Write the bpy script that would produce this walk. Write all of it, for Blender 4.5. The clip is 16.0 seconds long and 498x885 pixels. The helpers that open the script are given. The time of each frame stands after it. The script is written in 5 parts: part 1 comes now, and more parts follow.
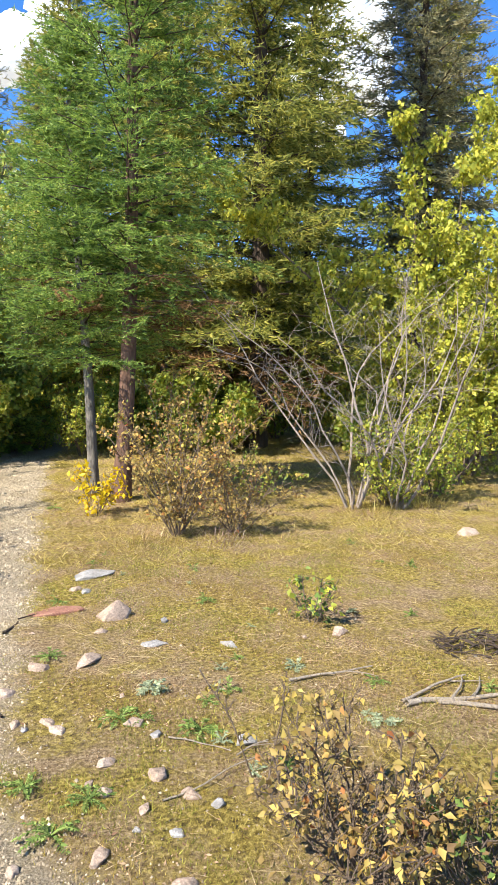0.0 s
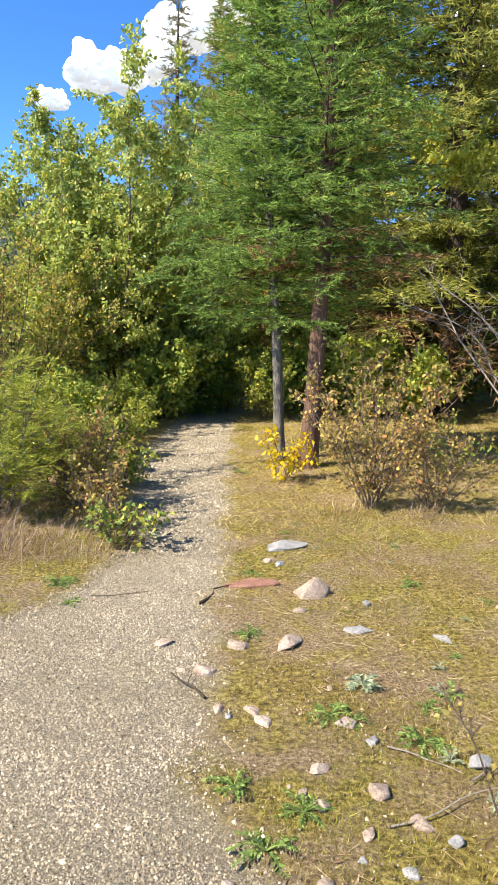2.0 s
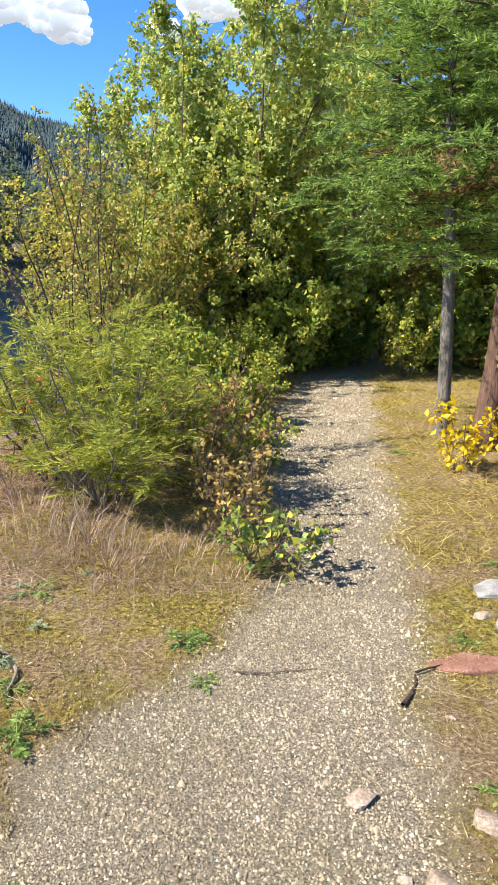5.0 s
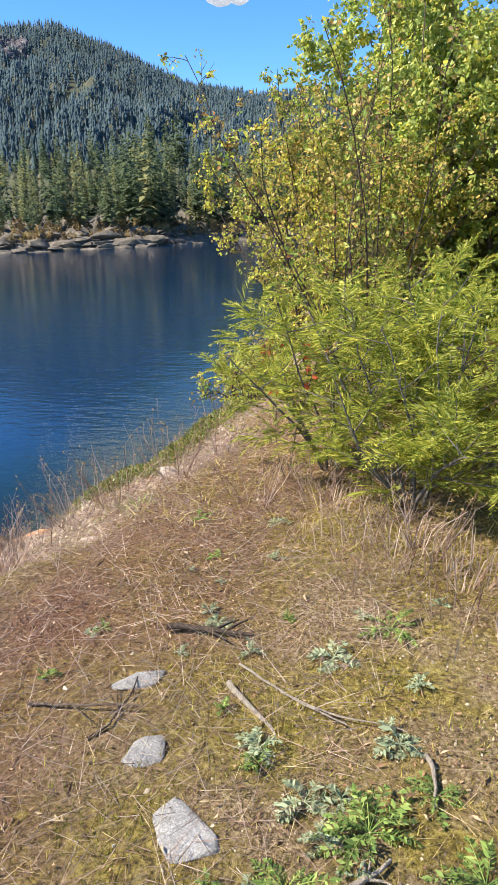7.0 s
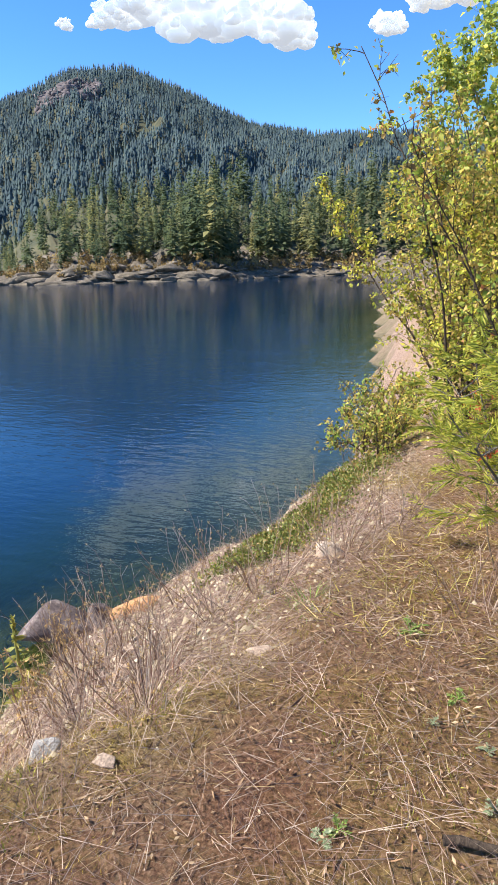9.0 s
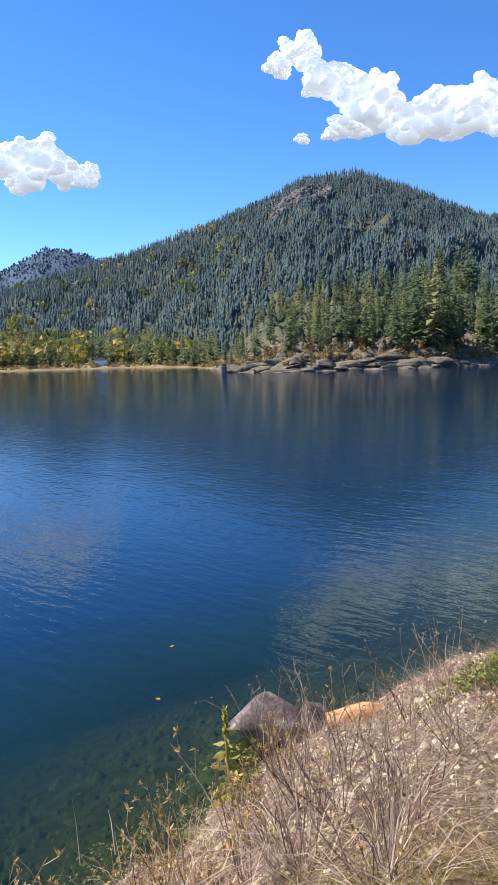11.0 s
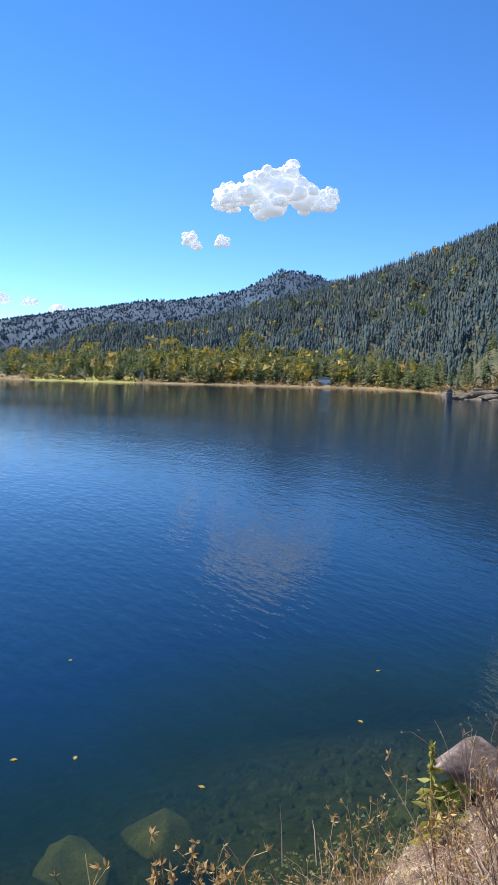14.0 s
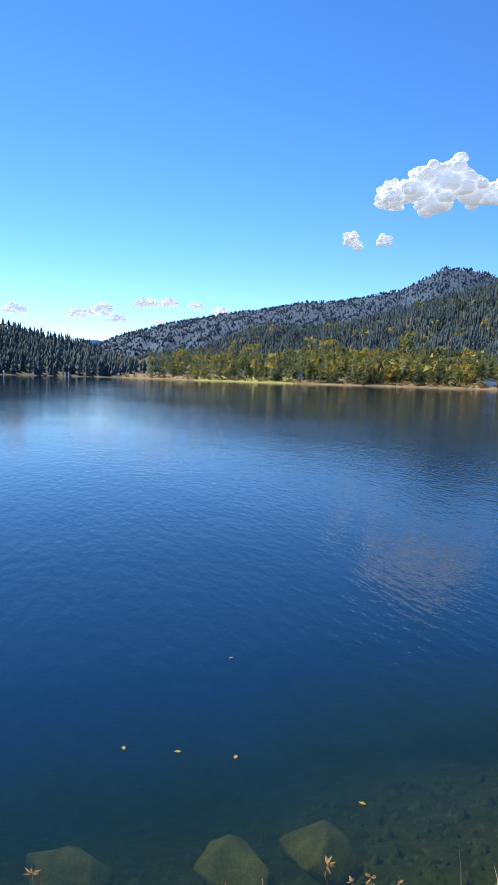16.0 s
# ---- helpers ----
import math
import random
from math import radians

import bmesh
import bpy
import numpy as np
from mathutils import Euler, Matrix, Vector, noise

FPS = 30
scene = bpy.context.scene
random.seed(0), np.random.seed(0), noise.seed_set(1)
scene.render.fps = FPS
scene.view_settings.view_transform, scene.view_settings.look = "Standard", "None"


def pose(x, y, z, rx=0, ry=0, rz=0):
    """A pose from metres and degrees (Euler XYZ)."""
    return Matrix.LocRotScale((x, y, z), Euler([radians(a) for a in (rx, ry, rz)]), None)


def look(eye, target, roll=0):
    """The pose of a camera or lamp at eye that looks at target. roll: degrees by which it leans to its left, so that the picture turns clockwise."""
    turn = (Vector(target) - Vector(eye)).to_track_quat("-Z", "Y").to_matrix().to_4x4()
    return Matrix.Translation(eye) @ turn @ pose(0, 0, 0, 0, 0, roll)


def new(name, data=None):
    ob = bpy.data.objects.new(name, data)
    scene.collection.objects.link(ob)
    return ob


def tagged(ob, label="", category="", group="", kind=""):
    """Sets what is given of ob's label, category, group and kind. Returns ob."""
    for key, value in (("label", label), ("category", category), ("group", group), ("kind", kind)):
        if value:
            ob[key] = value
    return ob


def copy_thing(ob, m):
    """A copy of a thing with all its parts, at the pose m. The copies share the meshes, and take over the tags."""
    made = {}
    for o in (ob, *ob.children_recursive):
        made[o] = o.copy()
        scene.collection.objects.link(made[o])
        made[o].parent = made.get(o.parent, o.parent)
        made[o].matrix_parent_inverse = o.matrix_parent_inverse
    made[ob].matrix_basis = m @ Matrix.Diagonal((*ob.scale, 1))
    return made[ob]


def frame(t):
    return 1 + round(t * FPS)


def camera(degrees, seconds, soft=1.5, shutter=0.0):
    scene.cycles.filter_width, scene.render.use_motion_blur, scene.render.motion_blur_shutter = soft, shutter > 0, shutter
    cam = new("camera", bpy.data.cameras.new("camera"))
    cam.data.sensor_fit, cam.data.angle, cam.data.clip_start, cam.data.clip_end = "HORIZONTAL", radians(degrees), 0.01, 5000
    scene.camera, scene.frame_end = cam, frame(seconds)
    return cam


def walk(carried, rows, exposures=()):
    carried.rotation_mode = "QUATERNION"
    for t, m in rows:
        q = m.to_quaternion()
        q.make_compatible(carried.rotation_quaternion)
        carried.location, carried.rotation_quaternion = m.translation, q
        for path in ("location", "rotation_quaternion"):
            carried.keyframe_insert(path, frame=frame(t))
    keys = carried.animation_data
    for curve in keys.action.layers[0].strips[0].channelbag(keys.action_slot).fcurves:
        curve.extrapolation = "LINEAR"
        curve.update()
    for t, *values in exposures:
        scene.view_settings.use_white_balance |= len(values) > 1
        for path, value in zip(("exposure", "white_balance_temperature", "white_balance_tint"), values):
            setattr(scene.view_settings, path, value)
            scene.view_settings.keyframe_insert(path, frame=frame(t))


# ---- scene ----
cam = camera(39.0, 16.0, soft=0.5)
PATH = [
    (0, (-0.031, -0.082, 1.636), (0.434, 1.851, 1.418), 0.8),
    (0.5, (-0.054, -0.062, 1.624), (0.224, 1.902, 1.373), 1.0),
    (1, (-0.105, 0.048, 1.611), (0.091, 2.017, 1.319), 1.1),
    (1.5, (-0.198, 0.17, 1.612), (-0.107, 2.143, 1.3), 1.0),
    (2, (-0.207, 0.347, 1.606), (-0.217, 2.32, 1.28), 0.6),
    (2.5, (-0.23, 0.541, 1.597), (-0.327, 2.511, 1.265), 0.8),
    (3, (-0.308, 0.768, 1.595), (-0.426, 2.726, 1.207), 0.9),
    (3.2, (-0.329, 0.871, 1.594), (-0.442, 2.824, 1.178), 1.6),
    (5.3, (-0.86, 2.031, 1.6), (-1.234, 3.925, 1.077), 0.0),
    (5.5, (-0.949, 2.126, 1.596), (-1.396, 3.998, 1.05), -0.9),
    (6, (-1.226, 2.307, 1.557), (-1.86, 4.124, 1.012), -1.8),
    (6.5, (-1.456, 2.443, 1.539), (-2.169, 4.224, 0.974), -2.6),
    (7, (-1.837, 2.464, 1.522), (-2.549, 4.237, 0.931), -2.3),
    (7.5, (-2.126, 2.579, 1.515), (-2.836, 4.351, 0.918), -1.7),
    (8, (-2.392, 2.734, 1.551), (-3.12, 4.505, 0.974), -0.9),
    (8.2, (-2.488, 2.784, 1.548), (-3.221, 4.553, 0.969), -0.8),
    (10.3, (-3.193, 3.395, 1.313), (-4.362, 4.995, 1.041), -2.2),
    (10.5, (-3.199, 3.397, 1.316), (-4.408, 4.97, 1.057), -2.2),
    (11, (-3.208, 3.352, 1.335), (-4.574, 4.793, 1.094), -1.7),
    (11.5, (-3.211, 3.326, 1.335), (-4.732, 4.604, 1.11), -1.3),
    (12, (-3.23, 3.333, 1.315), (-4.819, 4.529, 1.105), -0.6),
    (12.5, (-3.227, 3.318, 1.314), (-4.869, 4.442, 1.116), 0.0),
    (13, (-3.228, 3.3, 1.311), (-4.916, 4.355, 1.12), 0.6),
    (13.5, (-3.233, 3.284, 1.312), (-4.954, 4.285, 1.129), 1.0),
    (14, (-3.235, 3.281, 1.317), (-4.978, 4.245, 1.137), 1.3),
    (14.5, (-3.244, 3.278, 1.323), (-5.01, 4.2, 1.146), 1.4),
    (15, (-3.27, 3.274, 1.326), (-5.109, 4.042, 1.152), 1.4),
    (15.5, (-3.312, 3.265, 1.328), (-5.226, 3.817, 1.15), 1.2),
    (16, (-3.366, 3.245, 1.329), (-5.278, 3.801, 1.141), 1.5),
]
walk(cam, [(t, look(eye, target, roll)) for t, eye, target, roll in PATH],
     exposures=((0.0, 1.3), (3.0, 1.2), (8.0, 1.2), (10.5, 1.0), (13.0, 0.87), (16.0, 0.73)))

# ---- daylight ----
SUN_LEFT, SUN_UP = 117.0, 46.0
world = bpy.data.worlds.new("world")
scene.world = world
world.use_nodes = True
nt = world.node_tree
sky = nt.nodes.new("ShaderNodeTexSky")
sky.sky_type, sky.sun_disc = "NISHITA", False
sky.sun_elevation, sky.sun_rotation = radians(SUN_UP), radians(-SUN_LEFT)
sky.altitude, sky.air_density, sky.dust_density, sky.ozone_density = 900, 0.8, 0.0, 5.0
deepen = nt.nodes.new("ShaderNodeHueSaturation")
deepen.inputs["Saturation"].default_value = 1.2
deepen.inputs["Hue"].default_value = 0.505
nt.links.new(sky.outputs[0], deepen.inputs["Color"])
nt.links.new(deepen.outputs[0], nt.nodes["Background"].inputs[0])
nt.nodes["Background"].inputs[1].default_value = 0.135
sun = new("sun", bpy.data.lights.new("sun", "SUN"))
sun.data.energy, sun.data.angle, sun.data.color = 5.0, radians(0.5), (1.0, 0.94, 0.84)
away = Vector((-math.sin(radians(SUN_LEFT)) * math.cos(radians(SUN_UP)), math.cos(radians(SUN_LEFT)) * math.cos(radians(SUN_UP)), math.sin(radians(SUN_UP))))
sun.matrix_world = look(away * 40, (0, 0, 0))
scene.view_settings.exposure = 0.93

# ---- materials ----
class Nodes:
    """A node material with a Principled surface."""

    def __init__(self, name, rough=0.8):
        self.m = bpy.data.materials.new(name)
        self.m.use_nodes = True
        self.t = self.m.node_tree
        self.p = self.t.nodes["Principled BSDF"]
        self.p.inputs["Roughness"].default_value = rough
        self.p.inputs["Specular IOR Level"].default_value = 0.3
        self.coord = None

    def n(self, kind, **sets):
        node = self.t.nodes.new(kind)
        for key, value in sets.items():
            node.inputs[key.replace("_", " ")].default_value = value
        return node

    def l(self, a, b):
        self.t.links.new(a, b)

    def where(self):
        if not self.coord:
            self.coord = self.n("ShaderNodeNewGeometry")
        return self.coord.outputs["Position"]

    def noise(self, scale, detail=4.0, rough=0.6, vec=None):
        k = self.n("ShaderNodeTexNoise", Scale=scale, Detail=detail, Roughness=rough)
        self.l(vec or self.where(), k.inputs["Vector"])
        return k.outputs["Fac"]

    def ramp(self, fac, stops):
        k = self.n("ShaderNodeValToRGB")
        el = k.color_ramp.elements
        while len(el) < len(stops):
            el.new(0.5)
        for e, (at, col) in zip(el, stops):
            e.position, e.color = at, (*col, 1)
        self.l(fac, k.inputs[0])
        return k.outputs[0]

    def mix(self, fac, a, b, mode="MIX"):
        k = self.n("ShaderNodeMixRGB")
        k.blend_type = mode
        for i, v in enumerate((fac, a, b)):
            if isinstance(v, (int, float)):
                k.inputs[i].default_value = v if i == 0 else (v, v, v, 1)
            elif isinstance(v, tuple):
                k.inputs[i].default_value = (*v, 1)
            else:
                self.l(v, k.inputs[i])
        return k.outputs[0]

    def attr(self, name):
        k = self.n("ShaderNodeAttribute")
        k.attribute_name = name
        return k.outputs["Fac"]

    def rand(self):
        if not self.coord:
            self.coord = self.n("ShaderNodeNewGeometry")
        return self.coord.outputs["Random Per Island"]

    def bump(self, h, strength=0.5, dist=0.02):
        k = self.n("ShaderNodeBump", Strength=strength, Distance=dist)
        self.l(h, k.inputs["Height"])
        self.l(k.outputs[0], self.p.inputs["Normal"])

    def color(self, c):
        self.l(c, self.p.inputs["Base Color"])
        return self

    def translucent(self, c, share):
        tr = self.n("ShaderNodeBsdfTranslucent")
        self.l(c, tr.inputs["Color"])
        mx = self.n("ShaderNodeMixShader", Fac=share)
        self.l(self.p.outputs[0], mx.inputs[1])
        self.l(tr.outputs[0], mx.inputs[2])
        self.l(mx.outputs[0], self.t.nodes["Material Output"].inputs[0])


def leaf_material(name, stops, rough=0.55, share=0.35, patch=1.2, whole=False):
    k = Nodes(name, rough)
    c = k.ramp(k.attr("tone") if whole else k.rand(), stops)
    v = k.ramp(k.noise(patch, 3), [(0.3, (0.75, 0.78, 0.7)), (0.7, (1.25, 1.2, 1.08))])
    c = k.mix(1.0, c, v, "MULTIPLY")
    k.color(c)
    k.translucent(c, share)
    return k.m


def bark_material(name, dark, light, scale=18.0):
    k = Nodes(name, 0.9)
    st = k.n("ShaderNodeMapping")
    st.inputs["Scale"].default_value = (1, 1, 0.22)
    k.l(k.where(), st.inputs["Vector"])
    f = k.noise(scale, 6, 0.7, st.outputs[0])
    k.color(k.mix(k.noise(3.0), k.ramp(f, [(0.3, dark), (0.65, light)]), tuple(0.6 * a + 0.4 * b for a, b in zip(dark, light))))
    k.bump(f, 1.0, 0.05)
    return k.m


def rock_material(name, dark, light, tint, scale=6.0, relief=0.02):
    k = Nodes(name, 0.88)
    f = k.noise(scale, 8, 0.65)
    c = k.ramp(f, [(0.28, dark), (0.5, tint), (0.72, light)])
    sp = k.ramp(k.noise(scale * 12, 3), [(0.42, (0.75, 0.75, 0.75)), (0.6, (1.12, 1.12, 1.12))])
    k.color(k.mix(1.0, c, sp, "MULTIPLY"))
    k.bump(k.noise(scale * 5, 8, 0.7), 0.7, relief)
    return k.m


fir_needles = leaf_material("fir_needles", [(0.0, (0.07, 0.13, 0.035)), (0.5, (0.2, 0.32, 0.07)), (1.0, (0.4, 0.5, 0.1))], 0.5, 0.45, 1.5)
spruce_needles = leaf_material("spruce_needles", [(0.0, (0.09, 0.12, 0.03)), (0.5, (0.28, 0.3, 0.065)), (1.0, (0.56, 0.5, 0.11))], 0.55, 0.5, 0.9)
grey_needles = leaf_material("grey_needles", [(0.0, (0.13, 0.13, 0.08)), (0.6, (0.27, 0.26, 0.14)), (1.0, (0.42, 0.36, 0.19))], 0.6, 0.4, 0.8)
dead_needles = leaf_material("dead_needles", [(0.0, (0.1, 0.055, 0.025)), (1.0, (0.3, 0.17, 0.07))], 0.8, 0.3, 1.0)
cedar_sprays = leaf_material("cedar_sprays", [(0.0, (0.14, 0.18, 0.03)), (0.5, (0.33, 0.37, 0.055)), (1.0, (0.62, 0.56, 0.11))], 0.5, 0.55, 2.0)
birch_leaves = leaf_material("birch_leaves", [(0.0, (0.19, 0.26, 0.06)), (0.5, (0.39, 0.48, 0.13)), (0.85, (0.62, 0.64, 0.22)), (1.0, (0.76, 0.6, 0.14))], 0.3, 0.5, 0.8)
poplar_leaves = leaf_material("poplar_leaves", [(0.0, (0.23, 0.28, 0.04)), (0.5, (0.46, 0.48, 0.075)), (1.0, (0.7, 0.62, 0.1))], 0.45, 0.5, 1.0)
gold_leaves = leaf_material("gold_leaves", [(0.0, (0.28, 0.23, 0.08)), (0.5, (0.46, 0.35, 0.1)), (1.0, (0.64, 0.46, 0.12))], 0.5, 0.45, 1.3)
red_leaves = leaf_material("red_leaves", [(0.0, (0.35, 0.05, 0.02)), (1.0, (0.65, 0.14, 0.06))], 0.5, 0.4, 3.0)
bright_yellow = leaf_material("bright_yellow", [(0.0, (0.65, 0.45, 0.02)), (1.0, (0.85, 0.62, 0.02))], 0.5, 0.4, 3.0)
shrub_leaves = leaf_material("shrub_leaves", [(0.0, (0.15, 0.23, 0.045)), (0.6, (0.35, 0.43, 0.08)), (1.0, (0.6, 0.55, 0.12))], 0.5, 0.5, 1.4)
russet_leaves = leaf_material("russet_leaves", [(0.0, (0.16, 0.1, 0.05)), (0.45, (0.4, 0.28, 0.1)), (0.8, (0.58, 0.43, 0.13)), (1.0, (0.42, 0.15, 0.06))], 0.6, 0.4, 2.0)
weed_leaves = leaf_material("weed_leaves", [(0.0, (0.09, 0.15, 0.035)), (0.6, (0.2, 0.29, 0.07)), (1.0, (0.38, 0.46, 0.14))], 0.8, 0.35, 6.0)
grey_weed_leaves = leaf_material("grey_weed_leaves", [(0.0, (0.2, 0.25, 0.15)), (1.0, (0.42, 0.46, 0.3))], 0.85, 0.25, 6.0)
mullein_leaves = leaf_material("mullein_leaves", [(0.0, (0.2, 0.23, 0.05)), (1.0, (0.5, 0.44, 0.12))], 0.6, 0.35, 6.0)
creeper_leaves = leaf_material("creeper_leaves", [(0.0, (0.08, 0.11, 0.025)), (0.6, (0.21, 0.24, 0.05)), (1.0, (0.36, 0.23, 0.09))], 0.4, 0.25, 4.0)
straw = leaf_material("straw", [(0.0, (0.2, 0.12, 0.06)), (0.5, (0.46, 0.32, 0.16)), (1.0, (0.78, 0.62, 0.38))], 0.7, 0.35, 3.0)
rusty_straw = leaf_material("rusty_straw", [(0.0, (0.17, 0.085, 0.065)), (0.5, (0.36, 0.25, 0.2)), (1.0, (0.62, 0.5, 0.43))], 0.75, 0.3, 3.0)
seed_heads = leaf_material("seed_heads", [(0.0, (0.3, 0.18, 0.08)), (1.0, (0.62, 0.45, 0.22))], 0.7, 0.35, 3.0)
green_blades = leaf_material("green_blades", [(0.0, (0.2, 0.15, 0.04)), (0.6, (0.48, 0.39, 0.1)), (1.0, (0.76, 0.62, 0.26))], 0.6, 0.4, 1.2)
green_moss = leaf_material("green_moss", [(0.0, (0.09, 0.09, 0.015)), (0.6, (0.28, 0.27, 0.04)), (1.0, (0.5, 0.46, 0.1))], 0.8, 0.35, 1.5)
moss_tufts = leaf_material("moss_tufts", [(0.0, (0.11, 0.07, 0.015)), (0.6, (0.34, 0.255, 0.045)), (1.0, (0.62, 0.49, 0.14))], 0.8, 0.35, 1.5)
litter = leaf_material("litter", [(0.0, (0.13, 0.07, 0.045)), (0.5, (0.3, 0.17, 0.1)), (1.0, (0.6, 0.44, 0.29))], 0.8, 0.2, 2.0)
# Distance haze painted bluish into the base colour, with translucency softening contrast.
hazed_needles = leaf_material("hazed_needles", [(0.0, (0.064, 0.1, 0.128)), (0.6, (0.088, 0.134, 0.158)), (0.94, (0.108, 0.154, 0.156)), (1.0, (0.19, 0.17, 0.11))], 0.9, 0.4, 0.006, True)
shore_needles = leaf_material("shore_needles", [(0.0, (0.065, 0.1, 0.06)), (0.6, (0.15, 0.185, 0.095)), (1.0, (0.28, 0.27, 0.12))], 0.85, 0.5, 0.02, True)
# Blue of the distance haze painted into the far ridge's needle colour.
hazed_blue_needles = leaf_material("hazed_blue_needles", [(0.0, (0.022, 0.056, 0.11)), (0.85, (0.028, 0.065, 0.12)), (1.0, (0.045, 0.075, 0.11))], 0.95, 0.5, 0.003, True)
aspen_gold = leaf_material("aspen_gold", [(0.0, (0.08, 0.11, 0.035)), (0.5, (0.2, 0.2, 0.05)), (0.9, (0.42, 0.32, 0.06)), (1.0, (0.5, 0.26, 0.06))], 0.7, 0.3, 0.02, True)

fir_bark = bark_material("fir_bark", (0.04, 0.033, 0.026), (0.34, 0.3, 0.24), 26)
red_bark = bark_material("red_bark", (0.025, 0.014, 0.01), (0.3, 0.17, 0.11), 24)
dark_bark = bark_material("dark_bark", (0.03, 0.022, 0.016), (0.13, 0.09, 0.06))
bare_bark = bark_material("bare_bark", (0.22, 0.17, 0.13), (0.5, 0.42, 0.35), 30)
twig_bark = bark_material("twig_bark", (0.1, 0.07, 0.045), (0.3, 0.22, 0.15), 40)
bleached_wood = bark_material("bleached_wood", (0.3, 0.24, 0.17), (0.6, 0.5, 0.38), 40)

pale_rock = rock_material("pale_rock", (0.26, 0.19, 0.135), (0.54, 0.43, 0.33), (0.42, 0.31, 0.225), 9)
grey_rock = rock_material("grey_rock", (0.2, 0.185, 0.165), (0.46, 0.43, 0.39), (0.33, 0.31, 0.28), 14)
red_rock = rock_material("red_rock", (0.22, 0.1, 0.06), (0.42, 0.24, 0.16), (0.32, 0.15, 0.1), 9)
orange_rock = rock_material("orange_rock", (0.3, 0.17, 0.09), (0.6, 0.46, 0.34), (0.55, 0.28, 0.12), 5)
boulder_rock = rock_material("boulder_rock", (0.055, 0.045, 0.043), (0.42, 0.36, 0.31), (0.17, 0.13, 0.12), 5)
drowned_rock = rock_material("drowned_rock", (0.11, 0.08, 0.03), (0.36, 0.27, 0.11), (0.22, 0.165, 0.065), 5)
lakebed_rock = rock_material("lakebed_rock", (0.05, 0.05, 0.025), (0.17, 0.15, 0.085), (0.1, 0.09, 0.045), 3)
cliff_rock = rock_material("cliff_rock", (0.05, 0.04, 0.03), (0.3, 0.24, 0.18), (0.14, 0.115, 0.08), 0.9, 0.3)
scree = rock_material("scree", (0.07, 0.06, 0.065), (0.2, 0.17, 0.17), (0.12, 0.1, 0.1), 0.02)

k = Nodes("gravel_stones", 0.85)
k.color(k.mix(1.0, k.ramp(k.rand(), [(0.0, (0.12, 0.09, 0.06)), (0.45, (0.29, 0.235, 0.155)), (0.9, (0.44, 0.365, 0.25)), (1.0, (0.58, 0.49, 0.36))]),
              k.ramp(k.noise(1.4, 6, 0.65), [(0.35, (0.78, 0.76, 0.7)), (0.6, (1.1, 1.1, 1.1))]), "MULTIPLY"))
gravel_stones = k.m

# the soil: moss, dry thatch, red duff, gravel and the pale sandy bank, by attributes of the ground
k = Nodes("soil", 0.95)
moss = k.ramp(k.noise(38, 8, 0.75), [(0.38, (0.07, 0.045, 0.012)), (0.5, (0.27, 0.2, 0.035)), (0.62, (0.54, 0.42, 0.11))])
thatch = k.ramp(k.noise(55, 8, 0.8), [(0.38, (0.08, 0.048, 0.024)), (0.5, (0.3, 0.2, 0.1)), (0.63, (0.6, 0.46, 0.27))])
c = k.mix(k.ramp(k.noise(1.7, 8, 0.72), [(0.44, (0, 0, 0)), (0.58, (1, 1, 1))]), moss, thatch)
duff = k.ramp(k.noise(60, 8, 0.75), [(0.38, (0.05, 0.02, 0.012)), (0.5, (0.19, 0.08, 0.042)), (0.63, (0.38, 0.21, 0.13))])
c = k.mix(k.attr("duff"), c, duff)
sand = k.ramp(k.noise(26, 8, 0.8), [(0.38, (0.09, 0.045, 0.033)), (0.5, (0.28, 0.18, 0.135)), (0.62, (0.52, 0.4, 0.32))])
c = k.mix(k.attr("sand"), c, sand)
grit = k.ramp(k.noise(130, 8, 0.75), [(0.4, (0.09, 0.072, 0.05)), (0.5, (0.3, 0.245, 0.165)), (0.6, (0.52, 0.44, 0.32))])
gritty = k.mix(k.ramp(k.noise(1.6, 4), [(0.45, (0, 0, 0)), (0.75, (0.35, 0.35, 0.35))]), grit, (0.3, 0.26, 0.12))
c = k.mix(k.attr("gravel"), c, gritty)
silt = k.ramp(k.noise(5, 7, 0.7), [(0.3, (0.04, 0.04, 0.02)), (0.6, (0.14, 0.125, 0.06)), (0.8, (0.28, 0.25, 0.16))])
c = k.mix(k.attr("silt"), c, silt)
k.color(c)
k.bump(k.noise(60, 8, 0.8), 1.0, 0.035)
soil = k.m

k = Nodes("forest_floor", 0.95)
k.color(k.ramp(k.noise(0.05, 6), [(0.3, (0.03, 0.04, 0.02)), (0.7, (0.1, 0.09, 0.045))]))
forest_floor = k.m
k = Nodes("dry_shore", 0.95)
k.color(k.ramp(k.noise(0.12, 7, 0.7), [(0.3, (0.09, 0.08, 0.035)), (0.5, (0.19, 0.135, 0.06)), (0.7, (0.28, 0.21, 0.11))]))
dry_shore = k.m
k = Nodes("meadow", 0.95)
k.color(k.ramp(k.noise(0.05, 5), [(0.3, (0.16, 0.17, 0.04)), (0.7, (0.32, 0.3, 0.08))]))
meadow = k.m
# The far ridge's blue is distance haze put into its ground colour.
k = Nodes("hazed_forest", 0.95)
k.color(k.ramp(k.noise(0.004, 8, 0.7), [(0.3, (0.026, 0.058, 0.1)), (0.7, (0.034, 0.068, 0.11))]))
hazed_forest = k.m
# Pale blue haze of the horizon painted into the hills' colour.
k = Nodes("hazed_range", 0.95)
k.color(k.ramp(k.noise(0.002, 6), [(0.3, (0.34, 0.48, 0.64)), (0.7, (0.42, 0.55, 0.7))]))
hazed_range = k.m

